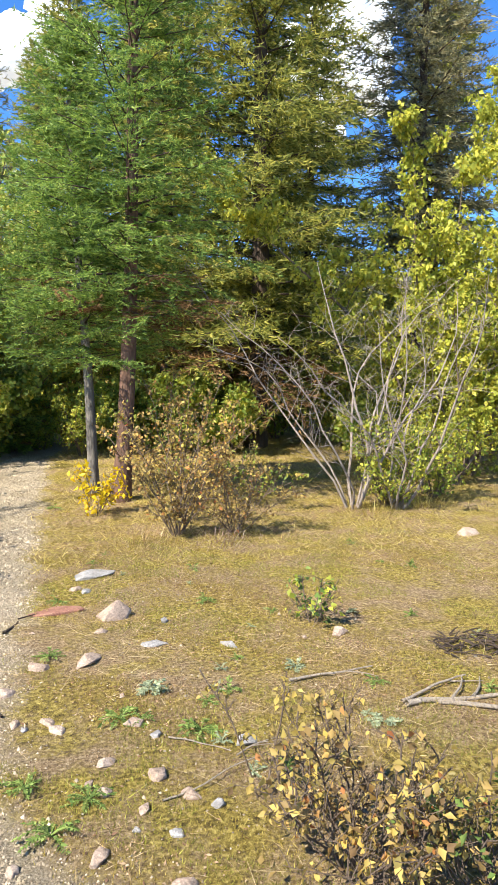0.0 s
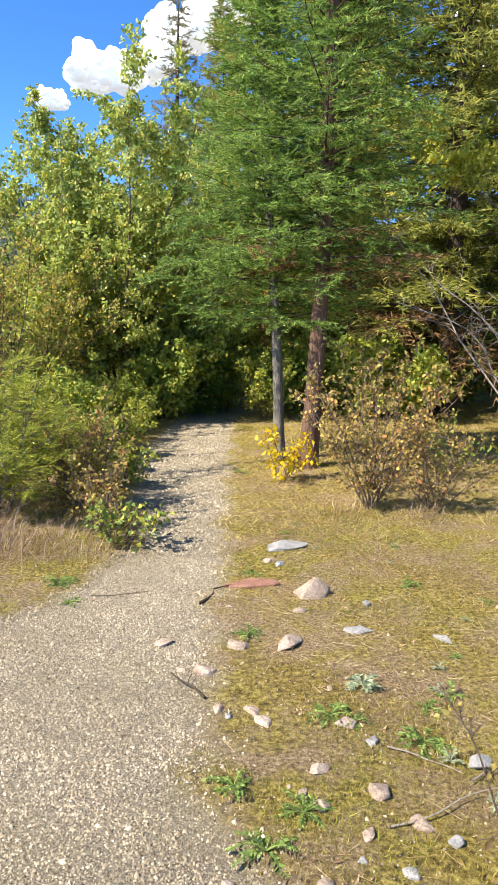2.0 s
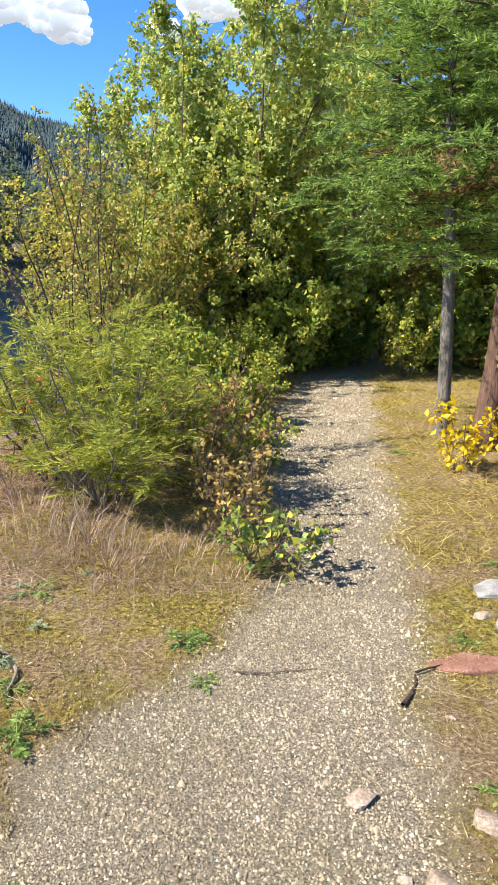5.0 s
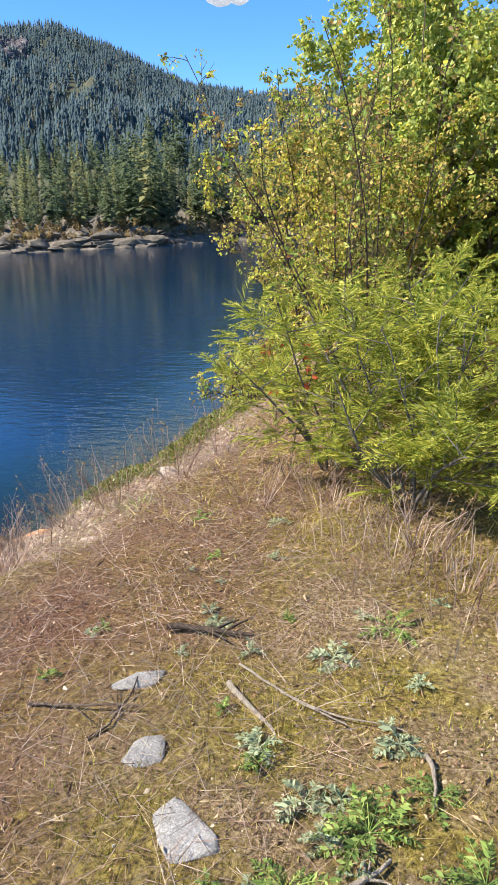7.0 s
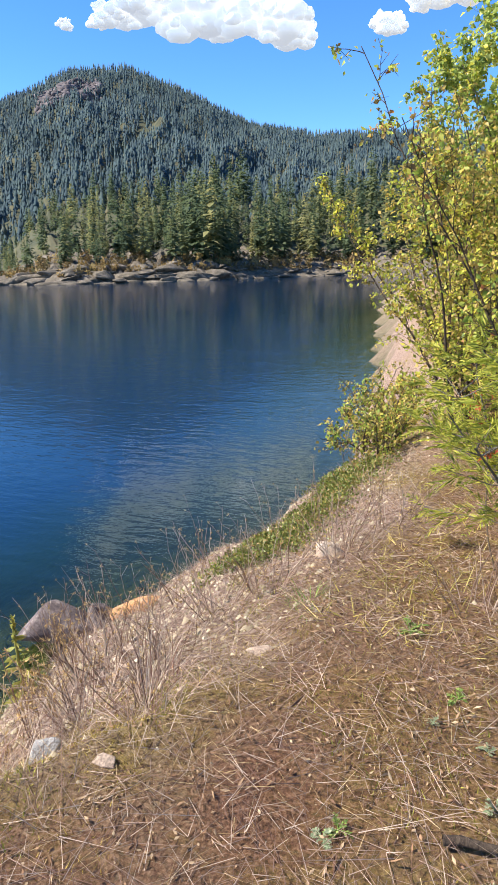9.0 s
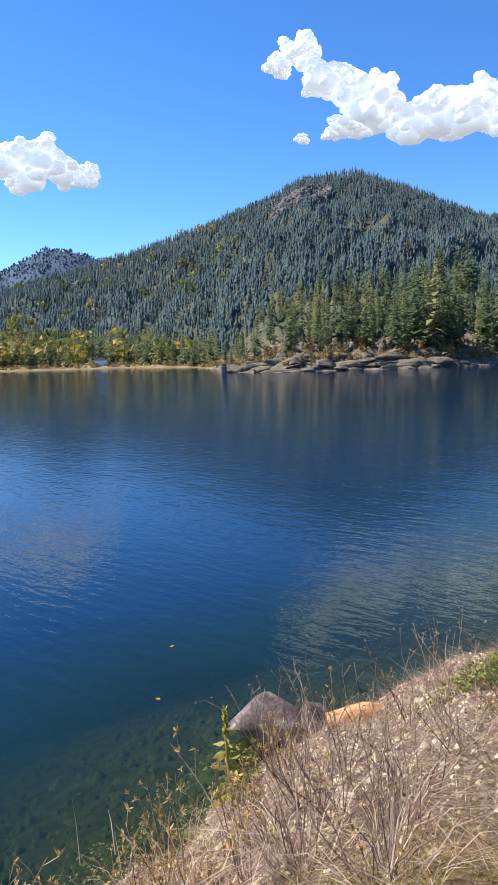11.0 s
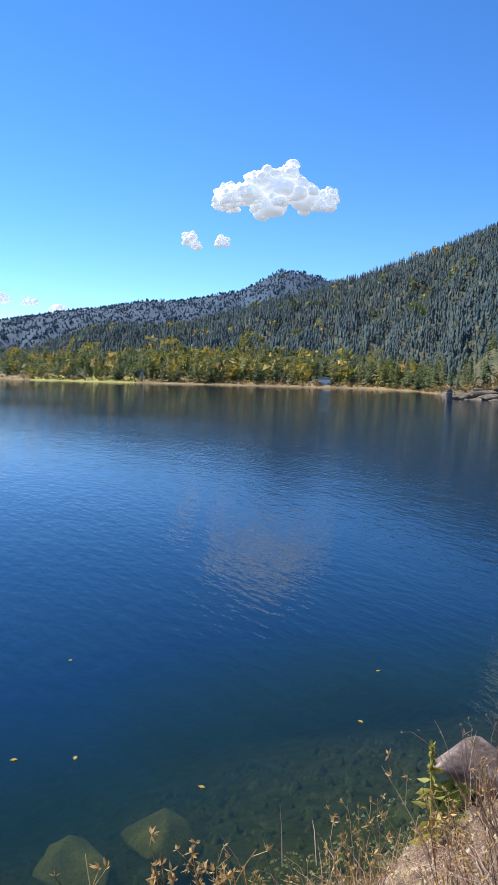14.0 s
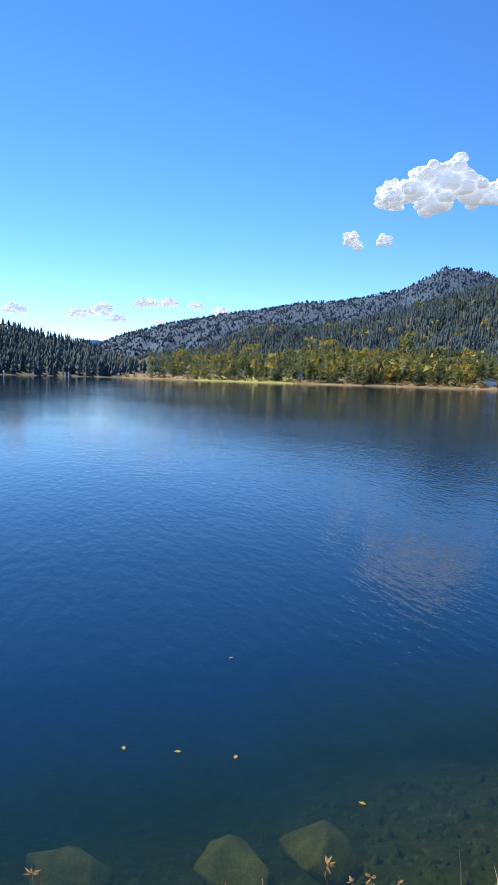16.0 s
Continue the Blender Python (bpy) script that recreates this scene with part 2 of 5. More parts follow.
k = Nodes("cloud_white_glow", 1.0)
k.p.inputs["Specular IOR Level"].default_value = 0
c = k.ramp(k.noise(0.006, 5), [(0.3, (0.74, 0.75, 0.77)), (0.7, (0.84, 0.84, 0.84))])
k.color(c)
# Added emission lifts the clouds' shaded sides; clouds give off no light.
k.p.inputs["Emission Color"].default_value = (0.93, 0.96, 1.0, 1)
k.p.inputs["Emission Strength"].default_value = 0.22
k.bump(k.noise(0.05, 6, 0.65), 0.15, 14)
cloud_white_glow = k.m

# the lake: a mirror at grazing angles, clear green over the shallow bed and deep blue beyond
k = Nodes("lake_water", 0.05)
pos = k.where()
mp = k.n("ShaderNodeMapping")
mp.inputs["Rotation"].default_value = (0, 0, radians(28))
mp.inputs["Scale"].default_value = (1.0, 2.6, 1.0)
k.l(pos, mp.inputs["Vector"])
h1 = k.noise(2.4, 3, 0.55, mp.outputs[0])
h2 = k.noise(0.45, 2, 0.5, mp.outputs[0])
gust = k.ramp(k.noise(0.035, 3, 0.6), [(0.38, (0.5, 0.5, 0.5)), (0.62, (1, 1, 1))])
hh = k.mix(0.5, h1, h2)
wb = k.n("ShaderNodeBump", Strength=0.5, Distance=0.024)
k.l(gust, wb.inputs["Strength"])
k.l(hh, wb.inputs["Height"])
fres = k.n("ShaderNodeFresnel", IOR=1.33)
k.l(wb.outputs[0], fres.inputs["Normal"])
gl = k.n("ShaderNodeBsdfGlossy", Roughness=0.03)
k.l(wb.outputs[0], gl.inputs["Normal"])
deep = k.n("ShaderNodeBsdfDiffuse")
k.l(k.ramp(k.attr("depth"), [(0.0, (0.014, 0.03, 0.014)), (0.5, (0.007, 0.03, 0.03)), (0.75, (0.0025, 0.023, 0.062))]), deep.inputs["Color"])
clear = k.n("ShaderNodeBsdfTransparent")
clear.inputs["Color"].default_value = (0.62, 0.74, 0.5, 1)
body = k.n("ShaderNodeMixShader")
k.l(k.attr("depth"), body.inputs[0])
k.l(clear.outputs[0], body.inputs[1])
k.l(deep.outputs[0], body.inputs[2])
top = k.n("ShaderNodeMixShader")
k.l(fres.outputs[0], top.inputs[0])
k.l(body.outputs[0], top.inputs[1])
k.l(gl.outputs[0], top.inputs[2])
k.l(top.outputs[0], k.t.nodes["Material Output"].inputs[0])
lake_water = k.m


def painted(name, col, rough=0.6):
    k = Nodes(name, rough)
    k.color(k.ramp(k.noise(1.5, 5), [(0.3, tuple(0.85 * v for v in col)), (0.7, col)]))
    return k.m


white_paint = painted("white_paint", (0.75, 0.75, 0.73))
roof_green = painted("roof_green", (0.2, 0.3, 0.3))
window_dark = painted("window_dark", (0.05, 0.06, 0.07), 0.2)
weathered_post = bark_material("weathered_post", (0.06, 0.05, 0.045), (0.2, 0.17, 0.14), 3)
wire_metal = painted("wire_metal", (0.25, 0.25, 0.26), 0.4)

# ---- mesh tools ----
rng = np.random.default_rng(7)


def solid(name, V, F, material, parent=None, label="", smooth=False, mats=None):
    """One mesh object of vertices V and faces F (an array of triangles or quads, or a list of such arrays)."""
    F = [np.asarray(a, np.int32) for a in (F if isinstance(F, list) else [F]) if len(a)]
    V = np.asarray(V, np.float32)
    me = bpy.data.meshes.new(name)
    me.vertices.add(len(V))
    me.vertices.foreach_set("co", V.ravel())
    loops = np.concatenate([a.ravel() for a in F])
    sizes = np.concatenate([np.full(len(a), a.shape[1], np.int32) for a in F])
    starts = np.concatenate([[0], np.cumsum(sizes)[:-1]]).astype(np.int32)
    me.loops.add(len(loops))
    me.loops.foreach_set("vertex_index", loops)
    me.polygons.add(len(sizes))
    me.polygons.foreach_set("loop_start", starts)
    if smooth:
        me.polygons.foreach_set("use_smooth", np.ones(len(sizes), bool))
    me.materials.append(material)
    if mats is not None:
        for extra in mats[0]:
            me.materials.append(extra)
        me.polygons.foreach_set("material_index", np.asarray(mats[1], np.int32))
    me.update(calc_edges=True)
    ob = new(name, me)
    if parent:
        ob.parent = parent
    if label:
        tagged(ob, label)
    return ob


def thing(name, at, label, category, group="", turn=0.0, scale=1.0):
    e = new(name)
    e.location, e.rotation_euler, e.scale = at, (0, 0, turn), (scale,) * 3
    e.empty_display_size = 0.1
    return tagged(e, label, category, group)


class Bag:
    """Collects vertices and faces into one mesh."""

    def __init__(self):
        self.V, self.F3, self.F4, self.n = [], [], [], 0

    def add(self, V, F):
        V, F = np.asarray(V, float), np.asarray(F)
        self.V.append(V)
        (self.F3 if F.shape[1] == 3 else self.F4).append(F + self.n)
        self.n += len(V)

    def out(self, name, material, parent=None, label="", smooth=False):
        F = [np.concatenate(a) for a in (self.F3, self.F4) if a]
        return solid(name, np.concatenate(self.V), F, material, parent, label, smooth)


def unit(v):
    return v / np.maximum(np.linalg.norm(v, axis=-1, keepdims=True), 1e-9)


def tube(bag, pts, radii, sides=6):
    pts, radii = np.asarray(pts, float), np.asarray(radii, float)
    d = unit(np.gradient(pts, axis=0))
    ref = np.array([0.31, 0.87, 0.1]) if abs(d[0] @ np.array([0.31, 0.87, 0.1])) < 0.85 else np.array([1.0, 0, 0])
    a = unit(np.cross(d, ref))
    b = np.cross(d, a)
    ang = np.arange(sides) * 2 * math.pi / sides
    V = pts[:, None] + radii[:, None, None] * (np.cos(ang)[None, :, None] * a[:, None] + np.sin(ang)[None, :, None] * b[:, None])
    n = len(pts)
    i, j = np.meshgrid(np.arange(n - 1), np.arange(sides), indexing="ij")
    k2 = (j + 1) % sides
    bag.add(V.reshape(-1, 3), np.stack([i * sides + j, i * sides + k2, (i + 1) * sides + k2, (i + 1) * sides + j], -1).reshape(-1, 4))


def blades(base, tip, width, bend=None, fold=0.25):
    """Leaf or blade shapes: a folded rhomb from each base to its tip."""
    base, tip = np.asarray(base, float), np.asarray(tip, float)
    n = len(base)
    ax = tip - base
    side = unit(np.cross(ax, rng.normal(size=(n, 3))))
    w = np.broadcast_to(np.asarray(width, float), (n,))[:, None]
    nrm = unit(np.cross(ax, side))
    mid = base + 0.45 * ax + nrm * w * fold
    V = np.stack([base, mid + side * w / 2, tip, mid - side * w / 2], 1)
    i = np.arange(n)[:, None] * 4
    return V.reshape(-1, 3), np.concatenate([i + [[0, 1, 2]], i + [[0, 2, 3]]])


def slivers(base, tip, width):
    """Needles: one thin triangle each."""
    n = len(base)
    side = unit(np.cross(tip - base, rng.normal(size=(n, 3)))) * (np.broadcast_to(np.asarray(width, float), (n,))[:, None] / 2)
    V = np.stack([base - side, base + side, tip], 1)
    return V.reshape(-1, 3), np.arange(3 * n).reshape(n, 3)


def sphere_dirs(n):
    return unit(rng.normal(size=(n, 3)))


def lump(size, seed, rough=0.25, level=3, flat=0.0):
    """A rock: a displaced ball with some sheared-off faces."""
    bm = bmesh.new()
    bmesh.ops.create_icosphere(bm, subdivisions=level, radius=1.0)
    r = random.Random(seed)
    cuts = [(Vector((r.gauss(0, 1), r.gauss(0, 1), r.gauss(0, 1))).normalized(), r.uniform(0.3, 0.62)) for _ in range(9)]
    off = Vector((seed * 3.7, seed * 1.3, 0))
    for v in bm.verts:
        p = v.co.copy()
        for d, c in cuts:
            over = p.dot(d) - c
            if over > 0:
                p -= d * over * 0.97
        p *= 1 + rough * noise.noise(v.co * 1.4 + off) + rough * 0.4 * noise.noise(v.co * 4 + off)
        if flat and p.z < -flat:
            p.z = -flat
        v.co = Vector((p.x * size[0], p.y * size[1], p.z * size[2]))
    V = np.array([v.co for v in bm.verts])
    F = np.array([[v.index for v in f.verts] for f in bm.faces])
    bm.free()
    return V, F


def puff(size, seed, level=3):
    """One round billow."""
    bm = bmesh.new()
    bmesh.ops.create_icosphere(bm, subdivisions=level, radius=1.0)
    off = Vector((seed * 3.7, seed * 1.3, 0))
    for v in bm.verts:
        p = v.co * (1 + 0.22 * noise.noise(v.co * 1.5 + off) + 0.14 * noise.noise(v.co * 3.5 + off) + 0.06 * noise.noise(v.co * 8 + off))
        v.co = Vector((p.x * size[0], p.y * size[1], p.z * size[2] * (0.55 if p.z < 0 else 1.0)))
    V = np.array([v.co for v in bm.verts])
    F = np.array([[v.index for v in f.verts] for f in bm.faces])
    bm.free()
    return V, F


def crag(size, seed, points=16, rough=0.06):
    """An angular stone: the hull of scattered corners, split and slightly weathered."""
    r = random.Random(seed)
    bm = bmesh.new()
    for q in range(points):
        v = Vector((r.gauss(0, 1), r.gauss(0, 1), r.gauss(0, 1))).normalized() * r.uniform(0.8, 1.0)
        bm.verts.new(v)
    out = bmesh.ops.convex_hull(bm, input=bm.verts[:])
    bmesh.ops.delete(bm, geom=[v for v in out["geom_interior"] if isinstance(v, bmesh.types.BMVert)], context="VERTS")
    bmesh.ops.triangulate(bm, faces=bm.faces[:])
    bmesh.ops.bevel(bm, geom=bm.edges[:], offset=0.035, segments=1, affect="EDGES", profile=0.5)
    bmesh.ops.triangulate(bm, faces=bm.faces[:])
    bmesh.ops.subdivide_edges(bm, edges=[e for e in bm.edges if e.calc_length() > 0.3], cuts=2, use_grid_fill=True)
    bmesh.ops.triangulate(bm, faces=bm.faces[:])
    off = Vector((seed * 1.7, 0, seed * 0.9))
    for v in bm.verts:
        v.co *= 1 + rough * noise.noise(v.co * 2.5 + off) + rough * 0.5 * noise.noise(v.co * 7 + off)
        v.co = Vector((v.co.x * size[0], v.co.y * size[1], v.co.z * size[2]))
    bm.verts.index_update()
    V = np.array([v.co for v in bm.verts])
    F = np.array([[v.index for v in f.verts] for f in bm.faces])
    bm.free()
    return V, F


def rock(name, at, size, material, seed, label, turn=0.0, sunk=0.35, rough=0.25, level=3, group=""):
    V, F = crag(size, seed, 16 if level > 1 else 9, 0.06 if level > 1 else 0.025)
    ob = solid(name, V, F, material)
    z = ground_z(at[0], at[1]) if len(at) == 2 else at[2]
    ob.location, ob.rotation_euler = (at[0], at[1], z + size[2] * (0.3 - sunk)), (0, 0, turn)
    return tagged(ob, label, "rock", group)


def bent(p, d, length, n, sag=0.0, wob=0.08):
    """A limb's line from p along d, with sag and wobble."""
    pts, d, step = [np.array(p, float)], np.array(d, float), length / n
    for i in range(n):
        d = unit(d + rng.normal(size=3) * wob + np.array([0, 0, sag / n]))
        pts.append(pts[-1] + d * step)
    return np.array(pts)


def along(pts, u):
    """Points at the shares u of a line, and its directions there."""
    s = np.asarray(u) * (len(pts) - 1)
    i = np.minimum(s.astype(int), len(pts) - 2)
    fr = (s - i)[:, None]
    d = unit(pts[i + 1] - pts[i])
    return pts[i] * (1 - fr) + pts[i + 1] * fr, d


def conifer(name, at, label, height, low, radius, trunk_r, needles, bark, limbs=90, twigs=26, needle=0.03, per=22, lean=(0.0, 0.0), droop=-0.35, dead_low=0, width=0.004, top=0.12, shape=0.85, group="", twig_len=0.2, rise=0.35, turn=None):
    """A conifer: a tapered trunk, whorls of limbs, side twigs and their needles."""
    root = thing(name, (at[0], at[1], ground_z(*at) - 0.03), label, "tree", group)
    n = 14
    u = np.linspace(0, 1, n)
    tp = np.stack([lean[0] * u * height + 0.03 * np.sin(u * 7) * height / 8, lean[1] * u * height + 0.02 * np.sin(u * 5 + 1) * height / 8, u * height], 1)
    tb = Bag()
    rr = trunk_r * (1 - u) ** 0.8 + 0.006
    rr[0] *= 1.25
    tube(tb, tp, rr, 12)
    tb.out("trunk", bark, root, smooth=True)
    wood, N0, N1, dead0, dead1 = Bag(), [], [], [], []
    for i in range(limbs):
        hfrac = low + (1 - low) * ((i + rng.random()) / limbs) ** 1.0
        h = hfrac * height
        c = np.array([np.interp(h, tp[:, 2], tp[:, 0]), np.interp(h, tp[:, 2], tp[:, 1]), h])
        share = (hfrac - low) / (1 - low)
        L = radius * (((1 - share) ** shape) * (1 - top) + top * (1 - share)) * rng.uniform(0.65, 1.12) * min(1.0, 0.72 + share * 2.2)
        if L < 0.08:
            continue
        az = i * 2.399 + rng.normal() * 0.25
        d = np.array([math.cos(az), math.sin(az), rise * (0.25 + share) + rng.normal() * 0.1 - 0.12])
        p = bent(c, unit(d), L, 6, droop * (1 - share) + 0.35, 0.05)
        tube(wood, p, np.linspace(max(0.006, trunk_r * 0.16 * (1 - 0.6 * share)), 0.003, 7), 4)
        k2 = max(5, int(twigs * L / radius) + 3)
        q, dd = along(p, np.sort(rng.uniform(0.06, 1.0, k2)))
        lat = unit(np.cross(dd, [0, 0, 1.0]) * rng.choice([-1, 1], k2)[:, None] + 0.75 * dd + rng.normal(size=(k2, 3)) * 0.22)
        tl = twig_len * (0.45 + 0.9 * rng.random(k2)) * (0.5 + 0.8 * min(1, L / radius))
        e = q + lat * tl[:, None] + np.array([0, 0, -0.18]) * tl[:, None]
        for a, b in zip(q, e):
            m = per
            w = rng.random(m)[:, None]
            s = a + (b - a) * w
            nd = unit((b - a)) * 0.8 + sphere_dirs(m) * np.array([0.8, 0.8, 0.5])
            nd[:, 2] += 0.1
            t2 = s + unit(nd) * needle * rng.uniform(0.7, 1.3, (m, 1))
            if share < dead_low and rng.random() < 0.6:
                dead0.append(s), dead1.append(t2)
            else:
                N0.append(s), N1.append(t2)
        V, F = slivers(q, e, 0.006)
        wood.add(V, F)
    tagged(wood.out("limb_wood", dark_bark, root), kind="stuff")
    V, F = slivers(np.concatenate(N0), np.concatenate(N1), width)
    tagged(solid("foliage", V, F, needles, root), kind="stuff")
    if dead0:
        V, F = slivers(np.concatenate(dead0), np.concatenate(dead1), width)
        solid("dead_foliage", V, F, dead_needles, root, "brown dead needles")
    return root


def broadleaf(name, at, label, height, spread, leaves, bark, stems=6, splits=26, leaf=0.05, count=9000, stem_r=0.02, low=0.15, upright=2.2, wob=0.14, lean=(0, 0), group="", category="tree", tint=None, shape_top=1.0, twig=0.35, hang=0.3, ratio=0.68):
    """A leafy tree or shrub: stems that fork into twigs, with folded leaves along them."""
    root = thing(name, (at[0], at[1], ground_z(*at) - 0.02), label, category, group)
    wood, tips = Bag(), []
    for s in range(stems):
        az = s * 2.4 + rng.normal() * 0.4
        d = unit(np.array([math.cos(az) + lean[0] * 2, math.sin(az) + lean[1] * 2, upright * rng.uniform(0.8, 1.6)]))
        L = height * rng.uniform(0.72, 1.05) / max(0.55, d[2])
        L = min(L, height * 1.15)
        p = bent([math.cos(az) * 0.06 * spread, math.sin(az) * 0.06 * spread, 0], d, L, 10, 0.5, wob)
        p[:, 2] *= min(1, height * rng.uniform(0.85, 1.0) / max(p[:, 2].max(), 0.1))
        trunk = Bag()
        tube(trunk, p, np.linspace(stem_r * rng.uniform(0.7, 1.1), 0.003, 11), 6)
        trunk.out("stem", bark, root, smooth=True)
        for b in range(splits):
            u = rng.uniform(low, 1.0)
            q, dd = along(p, np.array([u]))
            out = unit(dd[0] * 0.5 + sphere_dirs(1)[0] * np.array([1, 1, 0.45]) + np.array([0, 0, 0.25]))
            l2 = spread * (0.35 + 0.5 * rng.random()) * (1.15 - 0.75 * u * shape_top)
            p2 = bent(q[0], out, l2, 6, 0.1, wob * 1.3)
            tube(wood, p2, np.linspace(max(0.003, stem_r * 0.32 * (1.1 - u)), 0.0015, 7), 4)
            tips.append(p2)
            for c2 in range(3):
                q3, d3 = along(p2, np.array([rng.uniform(0.25, 0.95)]))
                p3 = bent(q3[0], unit(d3[0] * 0.6 + sphere_dirs(1)[0]), l2 * twig * rng.uniform(0.5, 1.2), 4, 0.0, wob)
                tube(wood, p3, np.linspace(0.0025, 0.001, 5), 3)
                tips.append(p3)
    tagged(wood.out("twig_wood", bark, root), kind="stuff")
    if count:
        pick = rng.integers(0, len(tips), count)
        lens = np.array([len(t) for t in tips])
        u = 1 - rng.random(count) ** 1.6 * 0.9
        base = np.empty((count, 3))
        for i, (k2, uu) in enumerate(zip(pick, u)):
            t = tips[k2]
            s = uu * (lens[k2] - 1)
            j = min(int(s), lens[k2] - 2)
            base[i] = t[j] + (t[j + 1] - t[j]) * (s - j)
        base += rng.normal(size=base.shape) * leaf * 0.5
        base[:, 2] = np.maximum(base[:, 2], 0.03)
        d = sphere_dirs(count)
        d[:, 2] -= hang
        L = leaf * rng.uniform(0.6, 1.3, count)
        tip = base + unit(d) * L[:, None]
        V, F = blades(base, tip, L * ratio)
        if tint is None:
            tagged(solid("foliage", V, F, leaves, root), kind="stuff")
        else:
            cut = int(count * tint[1]) * 4
            lo = F[F.max(1) < cut]
            hi = F[F.min(1) >= cut] - cut
            tagged(solid("foliage", V[cut:], hi, leaves, root), kind="stuff")
            tagged(solid("turned_foliage", V[:cut], lo, tint[0], root, tint[2]), kind="stuff")
    return root


brush_leaves = leaf_material("brush_leaves", [(0.0, (0.12, 0.09, 0.04)), (0.6, (0.26, 0.17, 0.07)), (1.0, (0.36, 0.26, 0.1))], 0.7, 0.3, 0.1, True)

# ---- the lie of the land ----
WATER = -1.6
EDGE_Y = (-60, 0, 4.2, 4.8, 5.6, 8.2, 9.8, 11.0, 16, 60)
EDGE_X = (-9, -4.5, -4.35, -4.0, -3.72, -3.75, -4.15, -4.0, -5.2, -16)
FALL_D = (0, 1.1, 1.85, 3.1, 3.4)
FALL_Z = (0, 0.35, 0.76, 1.6, 1.75)
BED_D = (0, 1.0, 2.2, 4, 7, 30, 80)
BED_Z = (0, 0.28, 0.7, 1.5, 3.2, 9, 12)
PATH_Y = (-40, 0, 2.0, 2.7, 3.7, 4.3, 5.4, 5.9, 6.8, 9.7, 12.6, 14.5, 16.5, 20, 30)
PATH_L = (-1.5, -2.1, -2.0, -1.9, -1.78, -1.47, -1.15, -1.1, -1.44, -1.71, -1.6, -1.25, -0.3, 1.5, 8)
PATH_R = (1.6, 0.75, 0.06, -0.28, -0.3, -0.3, -0.29, -0.31, -0.33, -0.4, -0.45, 0.0, 1.1, 3.0, 10)


def wave(x, y, s, seed=0.0):
    """Cheap smooth unevenness between -1 and 1, for arrays."""
    return (np.sin(x * 1.7 * s + 1.3 * np.sin(y * 1.1 * s + seed)) + np.sin(y * 2.1 * s + 1.7 * np.sin(x * 0.9 * s + seed * 2) + seed) + np.sin((x + y) * 3.3 * s + seed)) / 3


def ground_h(x, y):
    x, y = np.asarray(x, float), np.asarray(y, float)
    d = np.interp(y, EDGE_Y, EDGE_X) + 0.12 * wave(x, y, 1.3, 2.0) - x
    steep = np.interp(y, (-2, 3.6, 4.6, 5.4, 6.4, 7.6, 9.0, 12), (2.1, 2.1, 1.8, 1.3, 1.15, 1.15, 1.5, 2.2))
    fall = np.interp(np.maximum(d, 0) * steep, FALL_D, FALL_Z) + np.interp(d - 3.4 / steep, BED_D, BED_Z)
    z = -fall + 0.018 * wave(x, y, 1.1) + 0.008 * wave(x, y, 4.3, 1.0)
    on_path = gravel_share(x, y)
    z -= 0.025 * on_path
    z += np.clip(fall, 0, 0.6) * 0.09 * wave(x, y, 3.1, 3.0)
    z += 0.12 * np.clip((np.hypot(x, y - 5) - 12) / 20, 0, 1) * wave(x, y, 0.25, 5.0)
    return z


def gravel_share(x, y):
    j = 0.09 * wave(x, y, 3.5, 4.0) + 0.05 * wave(x, y, 9.0, 7.0)
    a = (x + j - np.interp(y, PATH_Y, PATH_L)) / 0.14
    b = (np.interp(y, PATH_Y, PATH_R) + j - x) / 0.2
    return np.clip(np.minimum(a, b), 0, 1)


def duff_share(x, y):
    d = np.interp(y, EDGE_Y, EDGE_X) - x
    return np.clip((wave(x, y, 0.8, 9.0) * 0.5 + 0.68 - np.abs(d + 0.6) * 0.75) * 1.6, 0, 0.7)


def ground_z(x, y):
    return float(ground_h(x, y))


def axis(lo, hi, step, far):
    mid = np.arange(lo, hi + 1e-6, step)
    out, s, v = [], step, hi
    while v < far:
        s *= 1.25
        v += s
        out.append(v)
    back, s, v = [], step, lo
    while v > -far:
        s *= 1.25
        v -= s
        back.append(v)
    return np.array(back[::-1] + list(mid) + out)


gx, gy = axis(-8, 5, 0.06, 4200), axis(0.2, 10, 0.06, 4200)
X, Y = np.meshgrid(gx, gy)
Z = ground_h(X, Y)
w = len(gx)
i, j = np.meshgrid(np.arange(len(gy) - 1), np.arange(w - 1), indexing="ij")
F = np.stack([i * w + j, i * w + j + 1, (i + 1) * w + j + 1, (i + 1) * w + j], -1).reshape(-1, 4)
ground = solid("ground", np.stack([X, Y, Z], -1).reshape(-1, 3), F, soil, smooth=True)
tagged(ground, "mossy dry ground with red duff and a gravel path", "ground", kind="structure")
d_edge = np.interp(Y, EDGE_Y, EDGE_X) - X
spread = {
    "gravel": gravel_share(X, Y),
    "sand": np.clip((d_edge + 0.1 + 0.35 * wave(X, Y, 1.9, 6.0)) / 0.5, 0, 1) * 0.9,
    "duff": duff_share(X, Y) + 0.4 * np.clip(wave(X, Y, 1.6, 3.0) - 0.35, 0, 1),
    "silt": np.clip((WATER + 0.03 - Z) / 0.1, 0, 1),
}
for key, val in spread.items():
    at = ground.data.attributes.new(key, "FLOAT", "POINT")
    at.data.foreach_set("value", np.asarray(val, np.float32).ravel())

